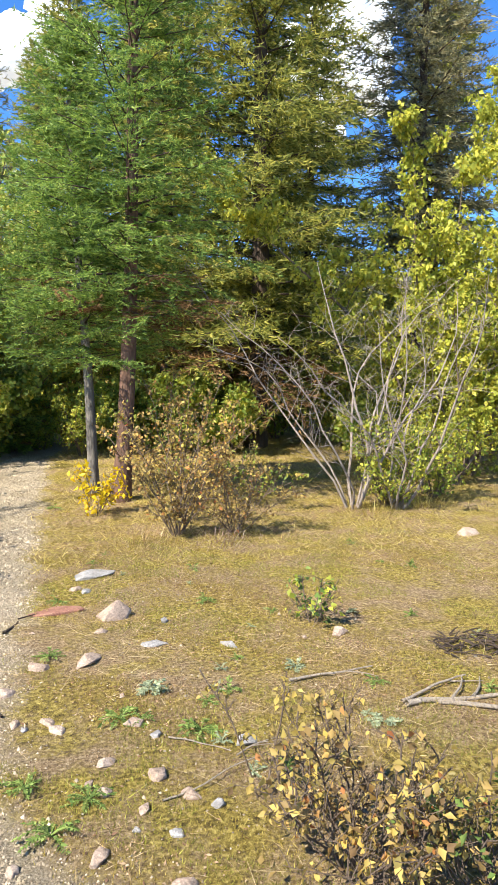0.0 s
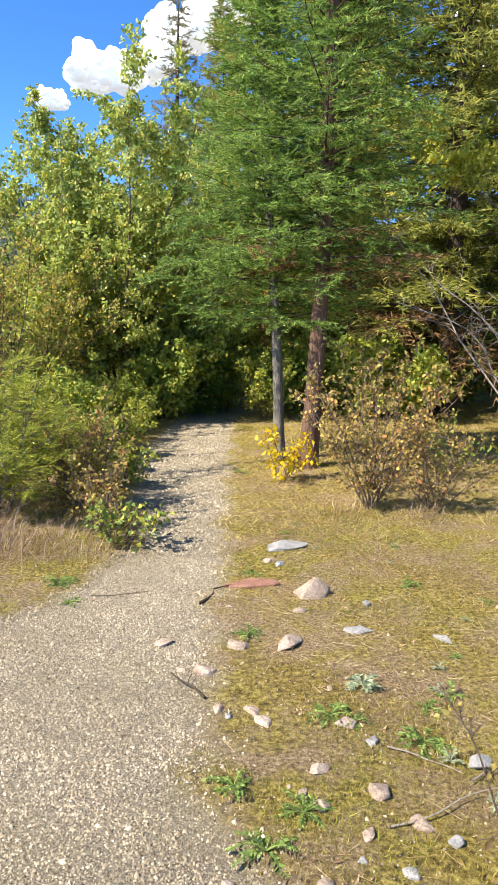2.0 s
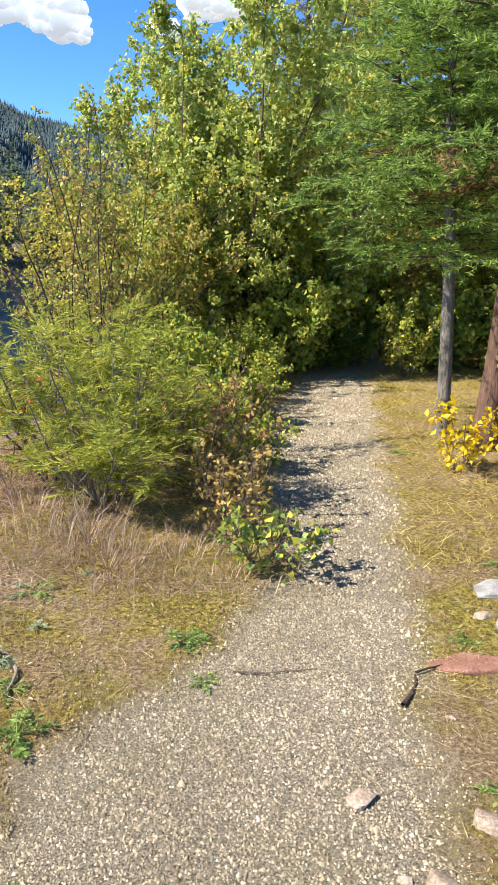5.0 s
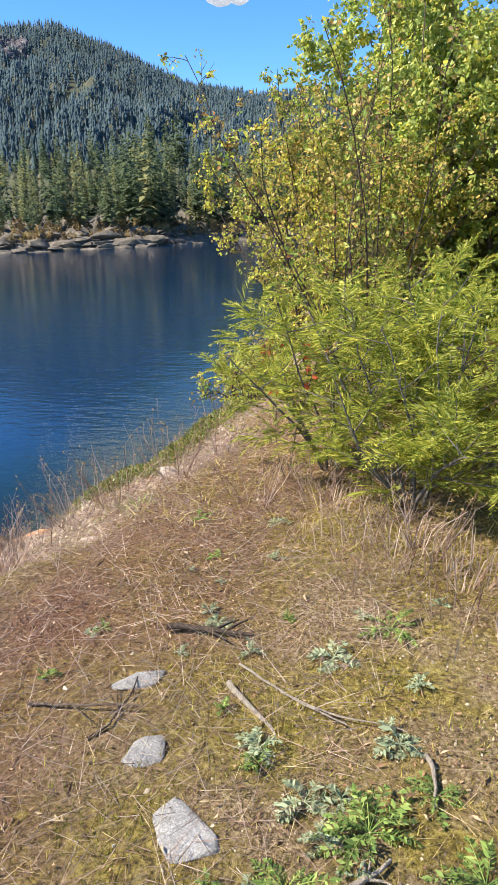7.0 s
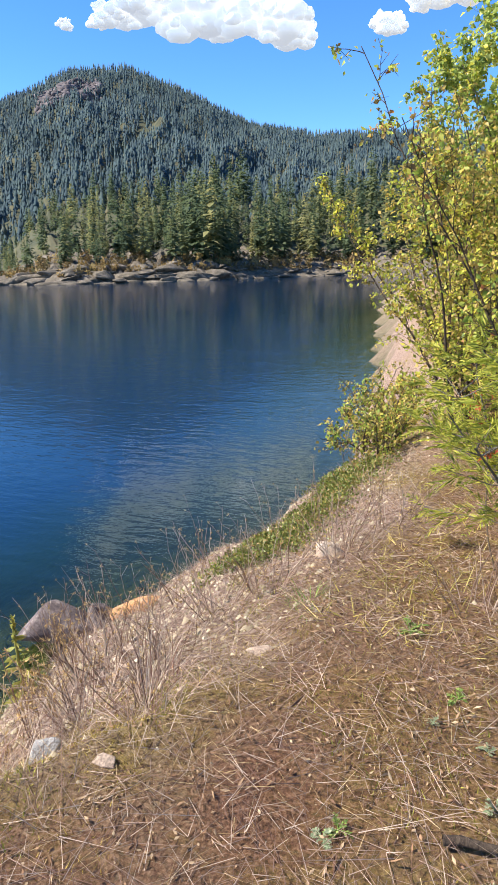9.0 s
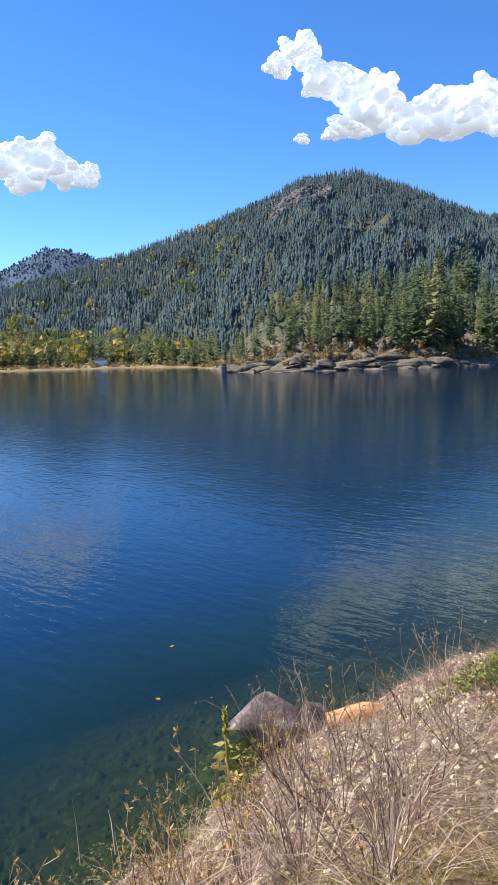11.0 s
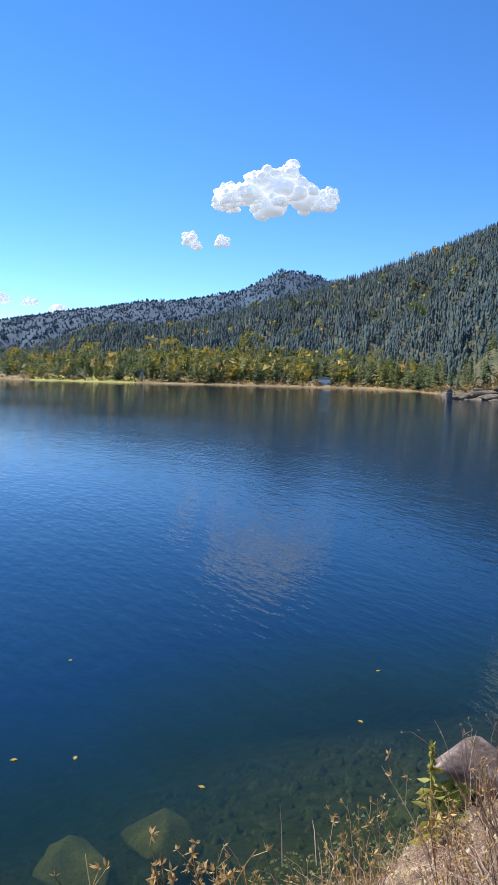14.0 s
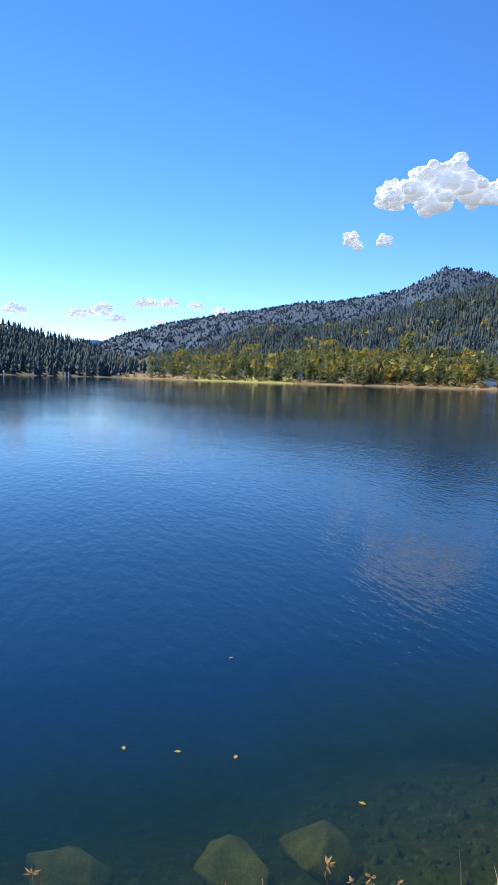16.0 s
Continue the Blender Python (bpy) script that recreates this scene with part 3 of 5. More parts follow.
# the lake's surface
wx, wy = axis(-12, -4, 0.25, 4200), axis(0, 12, 0.25, 4200)
wx = wx[wx < 40]
X2, Y2 = np.meshgrid(wx, wy)
w = len(wx)
i, j = np.meshgrid(np.arange(len(wy) - 1), np.arange(w - 1), indexing="ij")
F = np.stack([i * w + j, i * w + j + 1, (i + 1) * w + j + 1, (i + 1) * w + j], -1).reshape(-1, 4)
lake = solid("water", np.stack([X2, Y2, np.full_like(X2, WATER)], -1).reshape(-1, 3), F, lake_water, smooth=True)
tagged(lake, "rippled deep blue lake, clear and green near the bank", "water", kind="structure")
at = lake.data.attributes.new("depth", "FLOAT", "POINT")
deepness = 1 - np.exp(-np.maximum(WATER - ground_h(X2, Y2), 0) / 1.0)
at.data.foreach_set("value", deepness.astype(np.float32).ravel())

# ---- hills beyond the lake ----
EYE = np.array([-3.0, 2.85, 1.52])
SHORE_A = (-40, 14, 17, 24, 30, 40, 45, 46, 48, 52, 62, 70, 78, 85, 93, 120)
SHORE_R = (120, 150, 158, 148, 134, 130, 140, 190, 240, 285, 300, 310, 350, 420, 425, 425)


def polar(az, r, z=0.0):
    a = np.radians(az)
    return np.stack([EYE[0] - np.sin(a) * r, EYE[1] + np.cos(a) * r, np.broadcast_to(z, np.shape(r)) + 0.0 * r], -1)


def shore_rise(az, s):
    """Height over the lake, s metres inland from the waterline."""
    rocky = np.clip((46.5 - az) / 1.0, 0, 1)
    cliff = np.interp(s, (-6, 0, 3, 9, 40, 160, 420), (-1.5, 0, 1.0, 3.0, 7, 26, 60))
    bank = np.interp(s, (-6, 0, 5, 14, 50, 120, 420), (-1.5, 0, 0.5, 1.3, 4.0, 10, 40))
    return rocky * cliff + (1 - rocky) * bank


def land_height(az, r):
    s = r - np.interp(az, SHORE_A, SHORE_R)
    bump = 1 + 0.25 * wave(az * 3.0, r * 0.12, 1.0, 2.0)
    low = np.interp(az, (41, 44.3, 47.5, 51), (1, 0.28, 0.28, 1))
    return WATER + shore_rise(az, s) * np.where(s > 0, bump * low, 1)


def fan(name, a0, a1, na, radii, height, material, label, smooth=True):
    az = np.linspace(a0, a1, na)
    A, S = np.meshgrid(az, np.linspace(0, 1, len(radii)), indexing="ij")
    R = np.broadcast_to(np.asarray(radii, float), A.shape) if not callable(radii) else radii(A, S)
    P = polar(A, R, height(A, R))
    n2 = A.shape[1]
    i, j = np.meshgrid(np.arange(na - 1), np.arange(n2 - 1), indexing="ij")
    F = np.stack([i * n2 + j, (i + 1) * n2 + j, (i + 1) * n2 + j + 1, i * n2 + j + 1], -1).reshape(-1, 4)
    return tagged(solid(name, P.reshape(-1, 3), F, material, smooth=smooth), label, "hill", kind="structure")


A, S = np.meshgrid(np.linspace(-38, 112, 420), np.concatenate([[-6, -2], np.linspace(0, 20, 18), np.linspace(24, 160, 16)]), indexing="ij")
R = np.interp(A, SHORE_A, SHORE_R) + S + 2.5 * wave(A * 4, A * 2, 1.0)
P = polar(A, R, land_height(A, R) + 0.35 * wave(A * 40, R * 1.2, 1.0) * (S > 0))
n2 = A.shape[1]
i, j = np.meshgrid(np.arange(A.shape[0] - 1), np.arange(n2 - 1), indexing="ij")
F = np.stack([i * n2 + j, (i + 1) * n2 + j, (i + 1) * n2 + j + 1, i * n2 + j + 1], -1).reshape(-1, 4)
fa = A[:-1, :-1].ravel()
fs = S[:-1, :-1].ravel()
kind = np.where((fs > 26) | (fa > 84), 2, np.where(fa < 46, 1, np.where((fa > 70) & (fa < 78), 3, 0)))
tagged(solid("far_shore", P.reshape(-1, 3), F, dry_shore, mats=([cliff_rock, forest_floor, meadow], kind)), "far shore with grey rock ledges and dry grass bank", "shore", kind="structure")

RIDGE_A = (-40, 10, 15, 20, 25, 27, 31, 34.6, 38.8, 41.5, 48, 54.4, 58, 62, 66, 70, 72.4, 75, 78, 82, 85, 90)
RIDGE_E = (6.8, 8.7, 8.95, 8.95, 9.75, 10.55, 12.45, 13.6, 13.25, 11.95, 9.6, 7.5, 6.5, 5.3, 4.2, 3.7, 3.9, 2.9, 1.7, 0.9, 0.5, -0.3)
RIDGE_R = 900.0


def mountain_h(az, r):
    r0 = np.interp(az, SHORE_A, SHORE_R) + 90
    s = np.clip((r - r0) / (RIDGE_R - r0), 0, 1.3)
    zr = EYE[2] + RIDGE_R * np.tan(np.radians(np.interp(az, RIDGE_A, RIDGE_E)))
    z0 = land_height(az, r0) - 3
    up = np.where(s < 1, s ** 1.15, 1 - (s - 1) * 1.2)
    fold = 10 * wave(az * 0.7, r * 0.012, 1.0, 1.0) * np.sin(np.clip(s, 0, 1) * math.pi)
    return np.where(r < r0, -8.0, z0 + (zr - z0) * up + fold)


fan("mountain", -40, 90, 300, np.linspace(210, 1100, 60), mountain_h, forest_floor, "forested mountain with a bare rock face")
SECOND_A = (44, 50, 55, 56.8, 58.8, 60.2, 61.8, 67, 69.5, 73.2, 76, 80.5, 84.1, 86.5, 90)
SECOND_E = (6.6, 7.5, 8.05, 8.6, 8.75, 8.05, 7.15, 6.15, 6.1, 5.4, 5.0, 4.1, 3.1, 2.1, 0.3)


def second_h(az, r):
    s = np.clip((r - 800) / 1100, 0, 1.3)
    zr = EYE[2] + 1900 * np.tan(np.radians(np.interp(az, SECOND_A, SECOND_E)))
    return WATER + zr * np.where(s < 1, s ** 1.1, 1 - (s - 1)) + 12 * wave(az * 1.3, r * 0.01, 1.0, 4.0) * np.sin(np.clip(s, 0, 1) * math.pi)


fan("second_ridge", 44, 92, 160, np.linspace(700, 2300, 30), second_h, hazed_forest, "long forested ridge, distance haze painted in blue")
LEFT_A = (78, 82, 84.5, 87.6, 90.5, 93, 100, 116)
LEFT_E = (-0.6, -0.1, 0.7, 1.9, 2.3, 2.9, 4.0, 5.0)


def left_h(az, r):
    s = np.clip((r - 424) / 176, 0, 1.5)
    zr = 600 * np.tan(np.radians(np.interp(az, LEFT_A, LEFT_E)))
    return WATER - 1 + (zr + 3) * np.where(s < 1, s, 2 - s)


fan("wooded_point", 79, 116, 60, np.linspace(400, 760, 18), left_h, forest_floor, "low wooded headland across the lake")
fan("distant_hills", 74, 112, 80, np.linspace(3600, 4500, 10), lambda az, r: (4100 * np.tan(np.radians(2.55 + 0.45 * np.exp(-((az - 83.9) / 0.95) ** 2) + 0.15 * wave(az * 0.9, az * 0.3, 1.0)))) * np.clip((r - 3600) / 500, 0, 1), hazed_range, "distant hills, pale blue haze painted in")


def firs(az, r, z, height, girth, tiers=4, sides=6):
    """Many far conifers as one mesh: ragged tiers of boughs on each."""
    n = len(az)
    base = polar(az, r, z)
    V, F = [], []
    k0 = 0
    for t in range(tiers):
        lo, hi = 0.08 + 0.86 * t / tiers, 0.08 + 0.92 * (t + 1.25) / tiers
        rad = girth * (1 - 0.8 * t / tiers)
        ang = np.arange(sides) * 2 * math.pi / sides + rng.random((n, 1)) * 6
        rr = rad[:, None] * rng.uniform(0.3, 1.3, (n, sides))
        ring = base[:, None] + np.stack([np.cos(ang) * rr, np.sin(ang) * rr, height[:, None] * (lo + rng.uniform(-0.07, 0.04, (n, sides)))], -1)
        tip = base + np.stack([0 * rad, 0 * rad, height * min(hi, 1.0)], -1)
        V.append(np.concatenate([ring, tip[:, None]], 1).reshape(-1, 3))
        s = np.arange(n)[:, None, None] * (sides + 1)
        tri = np.stack([np.arange(sides), (np.arange(sides) + 1) % sides, np.full(sides, sides)], -1)[None]
        F.append((s + tri).reshape(-1, 3) + k0)
        k0 += n * (sides + 1)
    tone = np.tile(np.repeat(rng.random(n), sides + 1), tiers)
    return np.concatenate(V), np.concatenate(F), tone


def pines(az, r, z, height, girth, m=120):
    """Far pines as one mesh: each a ragged cone of small boughs, with gaps and a thin stem."""
    n = len(az)
    base = polar(az, r, z)
    h = 0.12 + 0.88 * rng.random((n, m)) ** 1.15
    a = rng.random((n, m)) * 6.3
    skew = 1 + 0.35 * np.sin(a * 2 + rng.random((n, 1)) * 6) + 0.3 * np.sin(h * 23 + rng.random((n, 1)) * 6)
    rad = girth[:, None] * (1.03 - h) ** 0.75 * np.minimum(1, h * 4) * rng.uniform(0.35, 1.0, (n, m)) * skew
    q = base[:, None] + np.stack([np.cos(a) * rad, np.sin(a) * rad, height[:, None] * h], -1)
    size = (girth * 0.55)[:, None, None] * (1.15 - 0.8 * h)[..., None]
    out = np.stack([np.cos(a), np.sin(a), np.full_like(a, -0.35)], -1) * size
    flat = np.stack([-np.sin(a), np.cos(a), 0 * a], -1) * size * 0.55
    jig = rng.normal(size=(n, m, 3, 3)) * size[..., None] * 0.16
    V = np.stack([q - flat - out * 0.3, q + flat - out * 0.3, q + out], 2) + jig
    top = np.stack([base + [0, 0, 0.0], base + np.stack([girth * 0.12, 0 * girth, 0 * girth], -1), base + np.stack([0 * girth, 0 * girth, height], -1)], 1)
    V = np.concatenate([V.reshape(-1, 3), top.reshape(-1, 3)])
    tone = np.concatenate([np.clip(np.repeat(rng.random(n), m * 3) + rng.normal(0, 0.08, n * m * 3), 0, 1), np.zeros(n * 3)])
    return V, np.arange(len(V)).reshape(-1, 3), tone


def stuff(name, mesh, material, label, category):
    V, F, tone = mesh
    ob = solid(name, V, F, material)
    ob.data.attributes.new("tone", "FLOAT", "POINT").data.foreach_set("value", np.asarray(tone, np.float32))
    return tagged(ob, label, category, kind="stuff")


# bare rock face near the summit and thin spots
n = 46000
az = rng.uniform(-8, 86, n)
r = 250 + (920 - 250) * rng.random(n) ** 0.8
keep = ~((((az - 38.6) / 2.3) ** 2 + ((r - 735) / 75) ** 2 + 0.6 * wave(az * 2, r * 0.05, 1.0) < 1) & (rng.random(n) < 0.93))
keep &= ~((((az - 32.5) / 1.6) ** 2 + ((r - 520) / 30) ** 2 < 1) & (rng.random(n) < 0.8))
keep &= r > np.interp(az, SHORE_A, SHORE_R) + 60
az, r = az[keep], r[keep]
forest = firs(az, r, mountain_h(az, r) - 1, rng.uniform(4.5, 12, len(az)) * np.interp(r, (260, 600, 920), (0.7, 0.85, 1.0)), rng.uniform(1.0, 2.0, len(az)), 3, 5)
stuff("mountain_forest", forest, hazed_needles, "dense dark conifer forest on the mountain, with painted haze", "forest")
az, r = rng.uniform(36.4, 40.8, 500), rng.uniform(665, 815, 500)
bag = Bag()
for a, b in zip(az, r):
    v, f = lump((rng.uniform(3, 9), rng.uniform(3, 9), rng.uniform(2, 6)), int(b), 0.3, 1)
    bag.add(v + polar(a, b, mountain_h(a, b)), f)
tagged(bag.out("rock_face", scree), "bare broken rock face below the summit", "rock", kind="stuff")
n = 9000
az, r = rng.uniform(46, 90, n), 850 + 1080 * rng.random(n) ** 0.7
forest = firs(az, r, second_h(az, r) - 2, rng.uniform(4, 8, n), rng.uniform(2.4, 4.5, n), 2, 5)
stuff("ridge_forest", forest, hazed_blue_needles, "conifer forest on the far ridge, haze painted bluish", "forest")
n = 2200
az, r = rng.uniform(81, 114, n), rng.uniform(428, 640, n)
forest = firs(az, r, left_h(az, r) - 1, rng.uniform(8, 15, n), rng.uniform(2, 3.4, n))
stuff("headland_forest", forest, hazed_needles, "dark conifers covering the headland, with painted haze", "forest")
# tall trees on the rocky point
n = 1000
az = rng.uniform(-10, 45.5, n)
r = np.interp(az, SHORE_A, SHORE_R) + 9 + 150 * rng.random(n) ** 1.3
tall = np.interp(az, (-10, 16, 19, 22, 27, 30, 34, 38, 42, 45.5), (19, 20, 16, 13, 18, 17, 13, 11.5, 9, 6)) * np.where(rng.random(n) < 0.3, rng.uniform(0.8, 1.1, n), rng.uniform(0.2, 0.75, n))
forest = pines(az, r, land_height(az, r) - 0.5, tall, tall * rng.uniform(0.1, 0.18, n), 150)
stuff("point_forest", forest, shore_needles, "tall pines and firs on the rocky point", "forest")
n = 1100
az = rng.uniform(45.8, 82, n)
r = np.interp(az, SHORE_A, SHORE_R) + 9 + 140 * rng.random(n)
tall = rng.uniform(3.5, 12, n)
forest = pines(az, r, land_height(az, r) - 0.5, tall, tall * rng.uniform(0.15, 0.24, n), 90)
stuff("shore_forest", forest, shore_needles, "mixed conifers along the far shore", "forest")


def crowns(az, r, z, size):
    """Far leafy crowns: loose balls of small facets."""
    n, m = len(az), 26
    c = polar(az, r, z) + np.stack([0 * size, 0 * size, size * 0.75], -1)
    q = c[:, None] + unit(rng.normal(size=(n, m, 3))) * (size[:, None, None] * rng.uniform(0.4, 0.75, (n, m, 1))) * np.array([0.75, 0.75, 1.15])
    e = size[:, None, None, None] * rng.normal(size=(n, m, 3, 3)) * 0.22
    V = (q[:, :, None] + e).reshape(-1, 3)
    return V, np.arange(len(V)).reshape(-1, 3), np.clip(np.repeat(rng.random(n), m * 3) + rng.normal(0, 0.12, len(V)), 0, 1)


n = 420
az = np.concatenate([rng.normal(62, 4.0, 250), rng.uniform(47, 80, 170)])
r = np.interp(az, SHORE_A, SHORE_R) + 18 + 150 * rng.random(n)
forest = crowns(az, r, land_height(az, r), rng.uniform(3.0, 6.5, n))
stuff("aspen_grove", forest, aspen_gold, "yellow and green aspens on the far shore", "forest")
n = 260
az, r = rng.uniform(44, 75, n), rng.uniform(480, 900, n)
ok = wave(az * 1.1, r * 0.02, 1.0, 8.0) > 0.15
forest = crowns(az[ok], r[ok], mountain_h(az[ok], r[ok]), rng.uniform(4, 8, n)[ok])
stuff("hillside_aspens", forest, aspen_gold, "yellowing aspens scattered over the slope", "forest")
n = 700
az = rng.uniform(16, 84, n)
r = np.interp(az, SHORE_A, SHORE_R) + rng.uniform(4, 16, n)
forest = crowns(az, r, land_height(az, r) - 0.3, rng.uniform(0.5, 1.5, n))
stuff("shore_brush", forest, brush_leaves, "low russet brush along the far waterline", "brush")

# rocks of the point, one by one
for q in range(100):
    a = 17.5 + 28 * (q + 0.5 * random.random()) / 100
    big = random.uniform(0.6, 1.9) * (1.2 if 28 < a < 45 else 0.8)
    rr = float(np.interp(a, SHORE_A, SHORE_R)) + random.uniform(-0.5, 9)
    p = polar(a, rr, land_height(a, rr))
    rock("shore_rock", tuple(p), (big * 2.3, big * 1.5, big * random.uniform(0.4, 0.8)), cliff_rock, q + 200, "grey weathered rock ledge at the far waterline", random.random() * 6, 0.5, 0.35, 2, "rocks of the point")
for q, (a, dr, hgt) in enumerate(((31.9, 10, 4.2), (32.4, 9, 3.2), (31.3, 9, 2.6))):
    rr = 134 + dr
    p = polar(a, rr, land_height(a, rr))
    rock("rock_pinnacle", tuple(p), (1.4, 1.3, hgt), cliff_rock, q + 300, "upright grey rock pinnacle among trees", q, 0.3, 0.4, 2, "rock pinnacles")

# ---- clouds ----
def cloud(puffs, seed, label, far=3300.0):
    """A fair-weather cloud of billows on billows, given by bearing, height angle and angular radius in degrees, with a flat base."""
    r = random.Random(seed)
    bag = Bag()

    def billow(c, rad, level):
        v, f = puff((rad, rad, rad), r.randint(1, 900), level)
        bag.add(v + c, f)

    for a, e, s in puffs:
        R = 1.6 * far * math.tan(radians(s))
        c = polar(a, far, EYE[2] + far * math.tan(radians(e)))
        billow(c, R * 0.62, 3)
        for q in range(13):
            d = np.array([r.gauss(0, 1), r.gauss(0, 1), r.gauss(0.15, 0.8)])
            d = d / max(np.linalg.norm(d), 1e-6)
            d[2] = max(d[2], -0.42)
            r1 = R * r.uniform(0.2, 0.42)
            c1 = c + d * R * r.uniform(0.5, 0.72)
            billow(c1, r1, 2)
            for k2 in range(4):
                d2 = np.array([r.gauss(0, 1), r.gauss(0, 1), r.gauss(0.2, 0.8)])
                d2 = d2 / max(np.linalg.norm(d2), 1e-6)
                d2[2] = max(d2[2], -0.3)
                billow(c1 + d2 * r1 * r.uniform(0.8, 1.1), r1 * r.uniform(0.35, 0.65), 2)
    return tagged(bag.out("cloud", cloud_white_glow, smooth=True), label, "cloud", "fair-weather clouds", "structure")


cloud([(40.3, 20.9, 0.75), (38.5, 21.6, 1.15), (36.8, 19.9, 1.3), (34.7, 19.0, 1.7), (32.8, 17.3, 1.8), (30.4, 16.2, 1.6), (27.9, 16.5, 1.8), (25.1, 16.7, 1.9), (22.7, 15.9, 1.7), (35.6, 16.6, 0.9), (38.6, 16.1, 0.4)], 1, "long white cumulus cloud with a grey base")
cloud([(63.1, 13.7, 0.9), (61.2, 14.1, 1.2), (59.0, 14.7, 1.55), (57.0, 13.7, 1.2), (55.4, 13.6, 0.75), (59.6, 13.2, 1.1)], 2, "small puffy white cumulus cloud")
cloud([(66.2, 10.7, 0.5), (65.6, 10.2, 0.4)], 3, "tiny white cloud scrap")
cloud([(63.5, 10.6, 0.45)], 4, "tiny white cloud scrap")
for q, (a, e, s) in enumerate(((92.4, 4.5, 0.42), (87.6, 4.4, 0.4), (85.9, 4.7, 0.5), (84.6, 4.1, 0.35), (82.4, 5.4, 0.42), (80.6, 5.5, 0.35), (78.4, 5.4, 0.28), (76.4, 5.0, 0.3), (81.3, 4.0, 0.22))):
    cloud([(a, e, s), (a - s * 1.3, e, s * 0.8), (a + s * 1.2, e - s * 0.2, s * 0.6)], 10 + q, "low white cloud near the horizon", 4200.0)
cloud([(15.5, 15.8, 0.9), (12.8, 17.6, 1.6), (10.5, 17.6, 1.5), (7.5, 18.6, 1.5), (5, 20.5, 2.0), (2, 22.5, 2.2)], 30, "large white cumulus cloud behind the trees")
cloud([(-18, 17.5, 1.8), (-21, 20.0, 2.2), (-22, 24.0, 2.4), (-17, 22.0, 2.0)], 31, "large white cumulus cloud behind the trees")

# ---- small things on the far shore ----
def part(name, bm, material, parent, label=""):
    me = bpy.data.meshes.new(name)
    bm.to_mesh(me)
    bm.free()
    me.materials.append(material)
    ob = new(name, me)
    ob.parent = parent
    return tagged(ob, label) if label else ob


def house(az, r, size, label, turn=0.3):
    p = polar(az, r, land_height(az, r))
    root = thing("house", tuple(p - np.array([0, 0, 0.3])), label, "house", "houses across the lake", turn)
    L, W, H = size
    bm = bmesh.new()
    bmesh.ops.create_cube(bm, size=1, matrix=Matrix.Translation((0, 0, H / 2)) @ Matrix.Diagonal((L, W, H, 1)))
    part("walls", bm, white_paint, root)
    b = Bag()
    V = [(-L * .56, -W * .6, H), (L * .56, -W * .6, H), (L * .56, W * .6, H), (-L * .56, W * .6, H), (-L * .56, 0, H * 1.55), (L * .56, 0, H * 1.55)]
    b.add(V, [(0, 1, 5, 4), (2, 3, 4, 5), (3, 2, 1, 0)])
    b.add(V, [(1, 2, 5), (3, 0, 4)])
    b.out("roof", roof_green, root, "grey-green pitched roof")
    for x in (-L * 0.3, 0, L * 0.3):
        bm = bmesh.new()
        bmesh.ops.create_cube(bm, size=1, matrix=Matrix.Translation((x, W / 2 + 0.02, H * 0.55)) @ Matrix.Diagonal((L * 0.16, 0.12, H * 0.4, 1)))
        part("window", bm, window_dark, root)
        bm = bmesh.new()
        bmesh.ops.create_cube(bm, size=1, matrix=Matrix.Translation((x, -W / 2 - 0.02, H * 0.55)) @ Matrix.Diagonal((L * 0.16, 0.12, H * 0.4, 1)))
        part("window", bm, window_dark, root)
    return root


house(55.0, 303, (7.5, 5, 2.4), "white bungalow with a green roof by the shore", 2.5)
house(69.9, 338, (4, 4, 3.6), "white narrow gabled house among trees", 2.8)
# Small house shape added in place of a white boat at the shore.
house(75.3, 352, (2.6, 2.2, 1.6), "small white house shape standing in for a boat", 2.9)

root = thing("piling", tuple(polar(45.25, 127, WATER - 1.0)), "dark weathered timber piling standing in the lake", "piling")
b = Bag()
tube(b, [(0, 0, 0), (0, 0, 1.5), (0.04, 0, 2.9)], [0.62, 0.6, 0.55], 10)
tube(b, [(0.04, 0, 2.9), (0.04, 0, 2.92)], [0.55, 0.01], 10)
b.out("post", weathered_post, root)
b = Bag()
tube(b, [(0, 0, 2.3), (0, 0, 2.45)], [0.66, 0.66], 10)
b.out("band", wire_metal, root, "rusted iron band")
for a, rr in ((88.45, 405), (88.2, 407), (93.0, 380)):
    root = thing("marker_post", tuple(polar(a, rr, WATER - 1.0)), "white post standing in the far water", "post", "white posts")
    b = Bag()
    tube(b, [(0, 0, 0), (0, 0, 3.6), (0, 0, 3.65)], [0.35, 0.33, 0.02], 8)
    b.out("post", white_paint, root)
for a, rr, hgt in ((86.06, 470, 14),):
    p = polar(a, rr, max(land_height(a, rr), WATER) - 0.5)
    root = thing("utility_pole", tuple(p), "tall wooden utility pole with a crossarm", "pole", "utility poles")
    b = Bag()
    tube(b, [(0, 0, 0), (0, 0, hgt)], [0.2, 0.14], 8)
    b.out("pole", weathered_post, root)
    b = Bag()
    tube(b, [(-1.3, 0.4, hgt - 0.7), (1.3, -0.4, hgt - 0.7)], [0.09, 0.09], 6)
    b.out("crossarm", weathered_post, root)

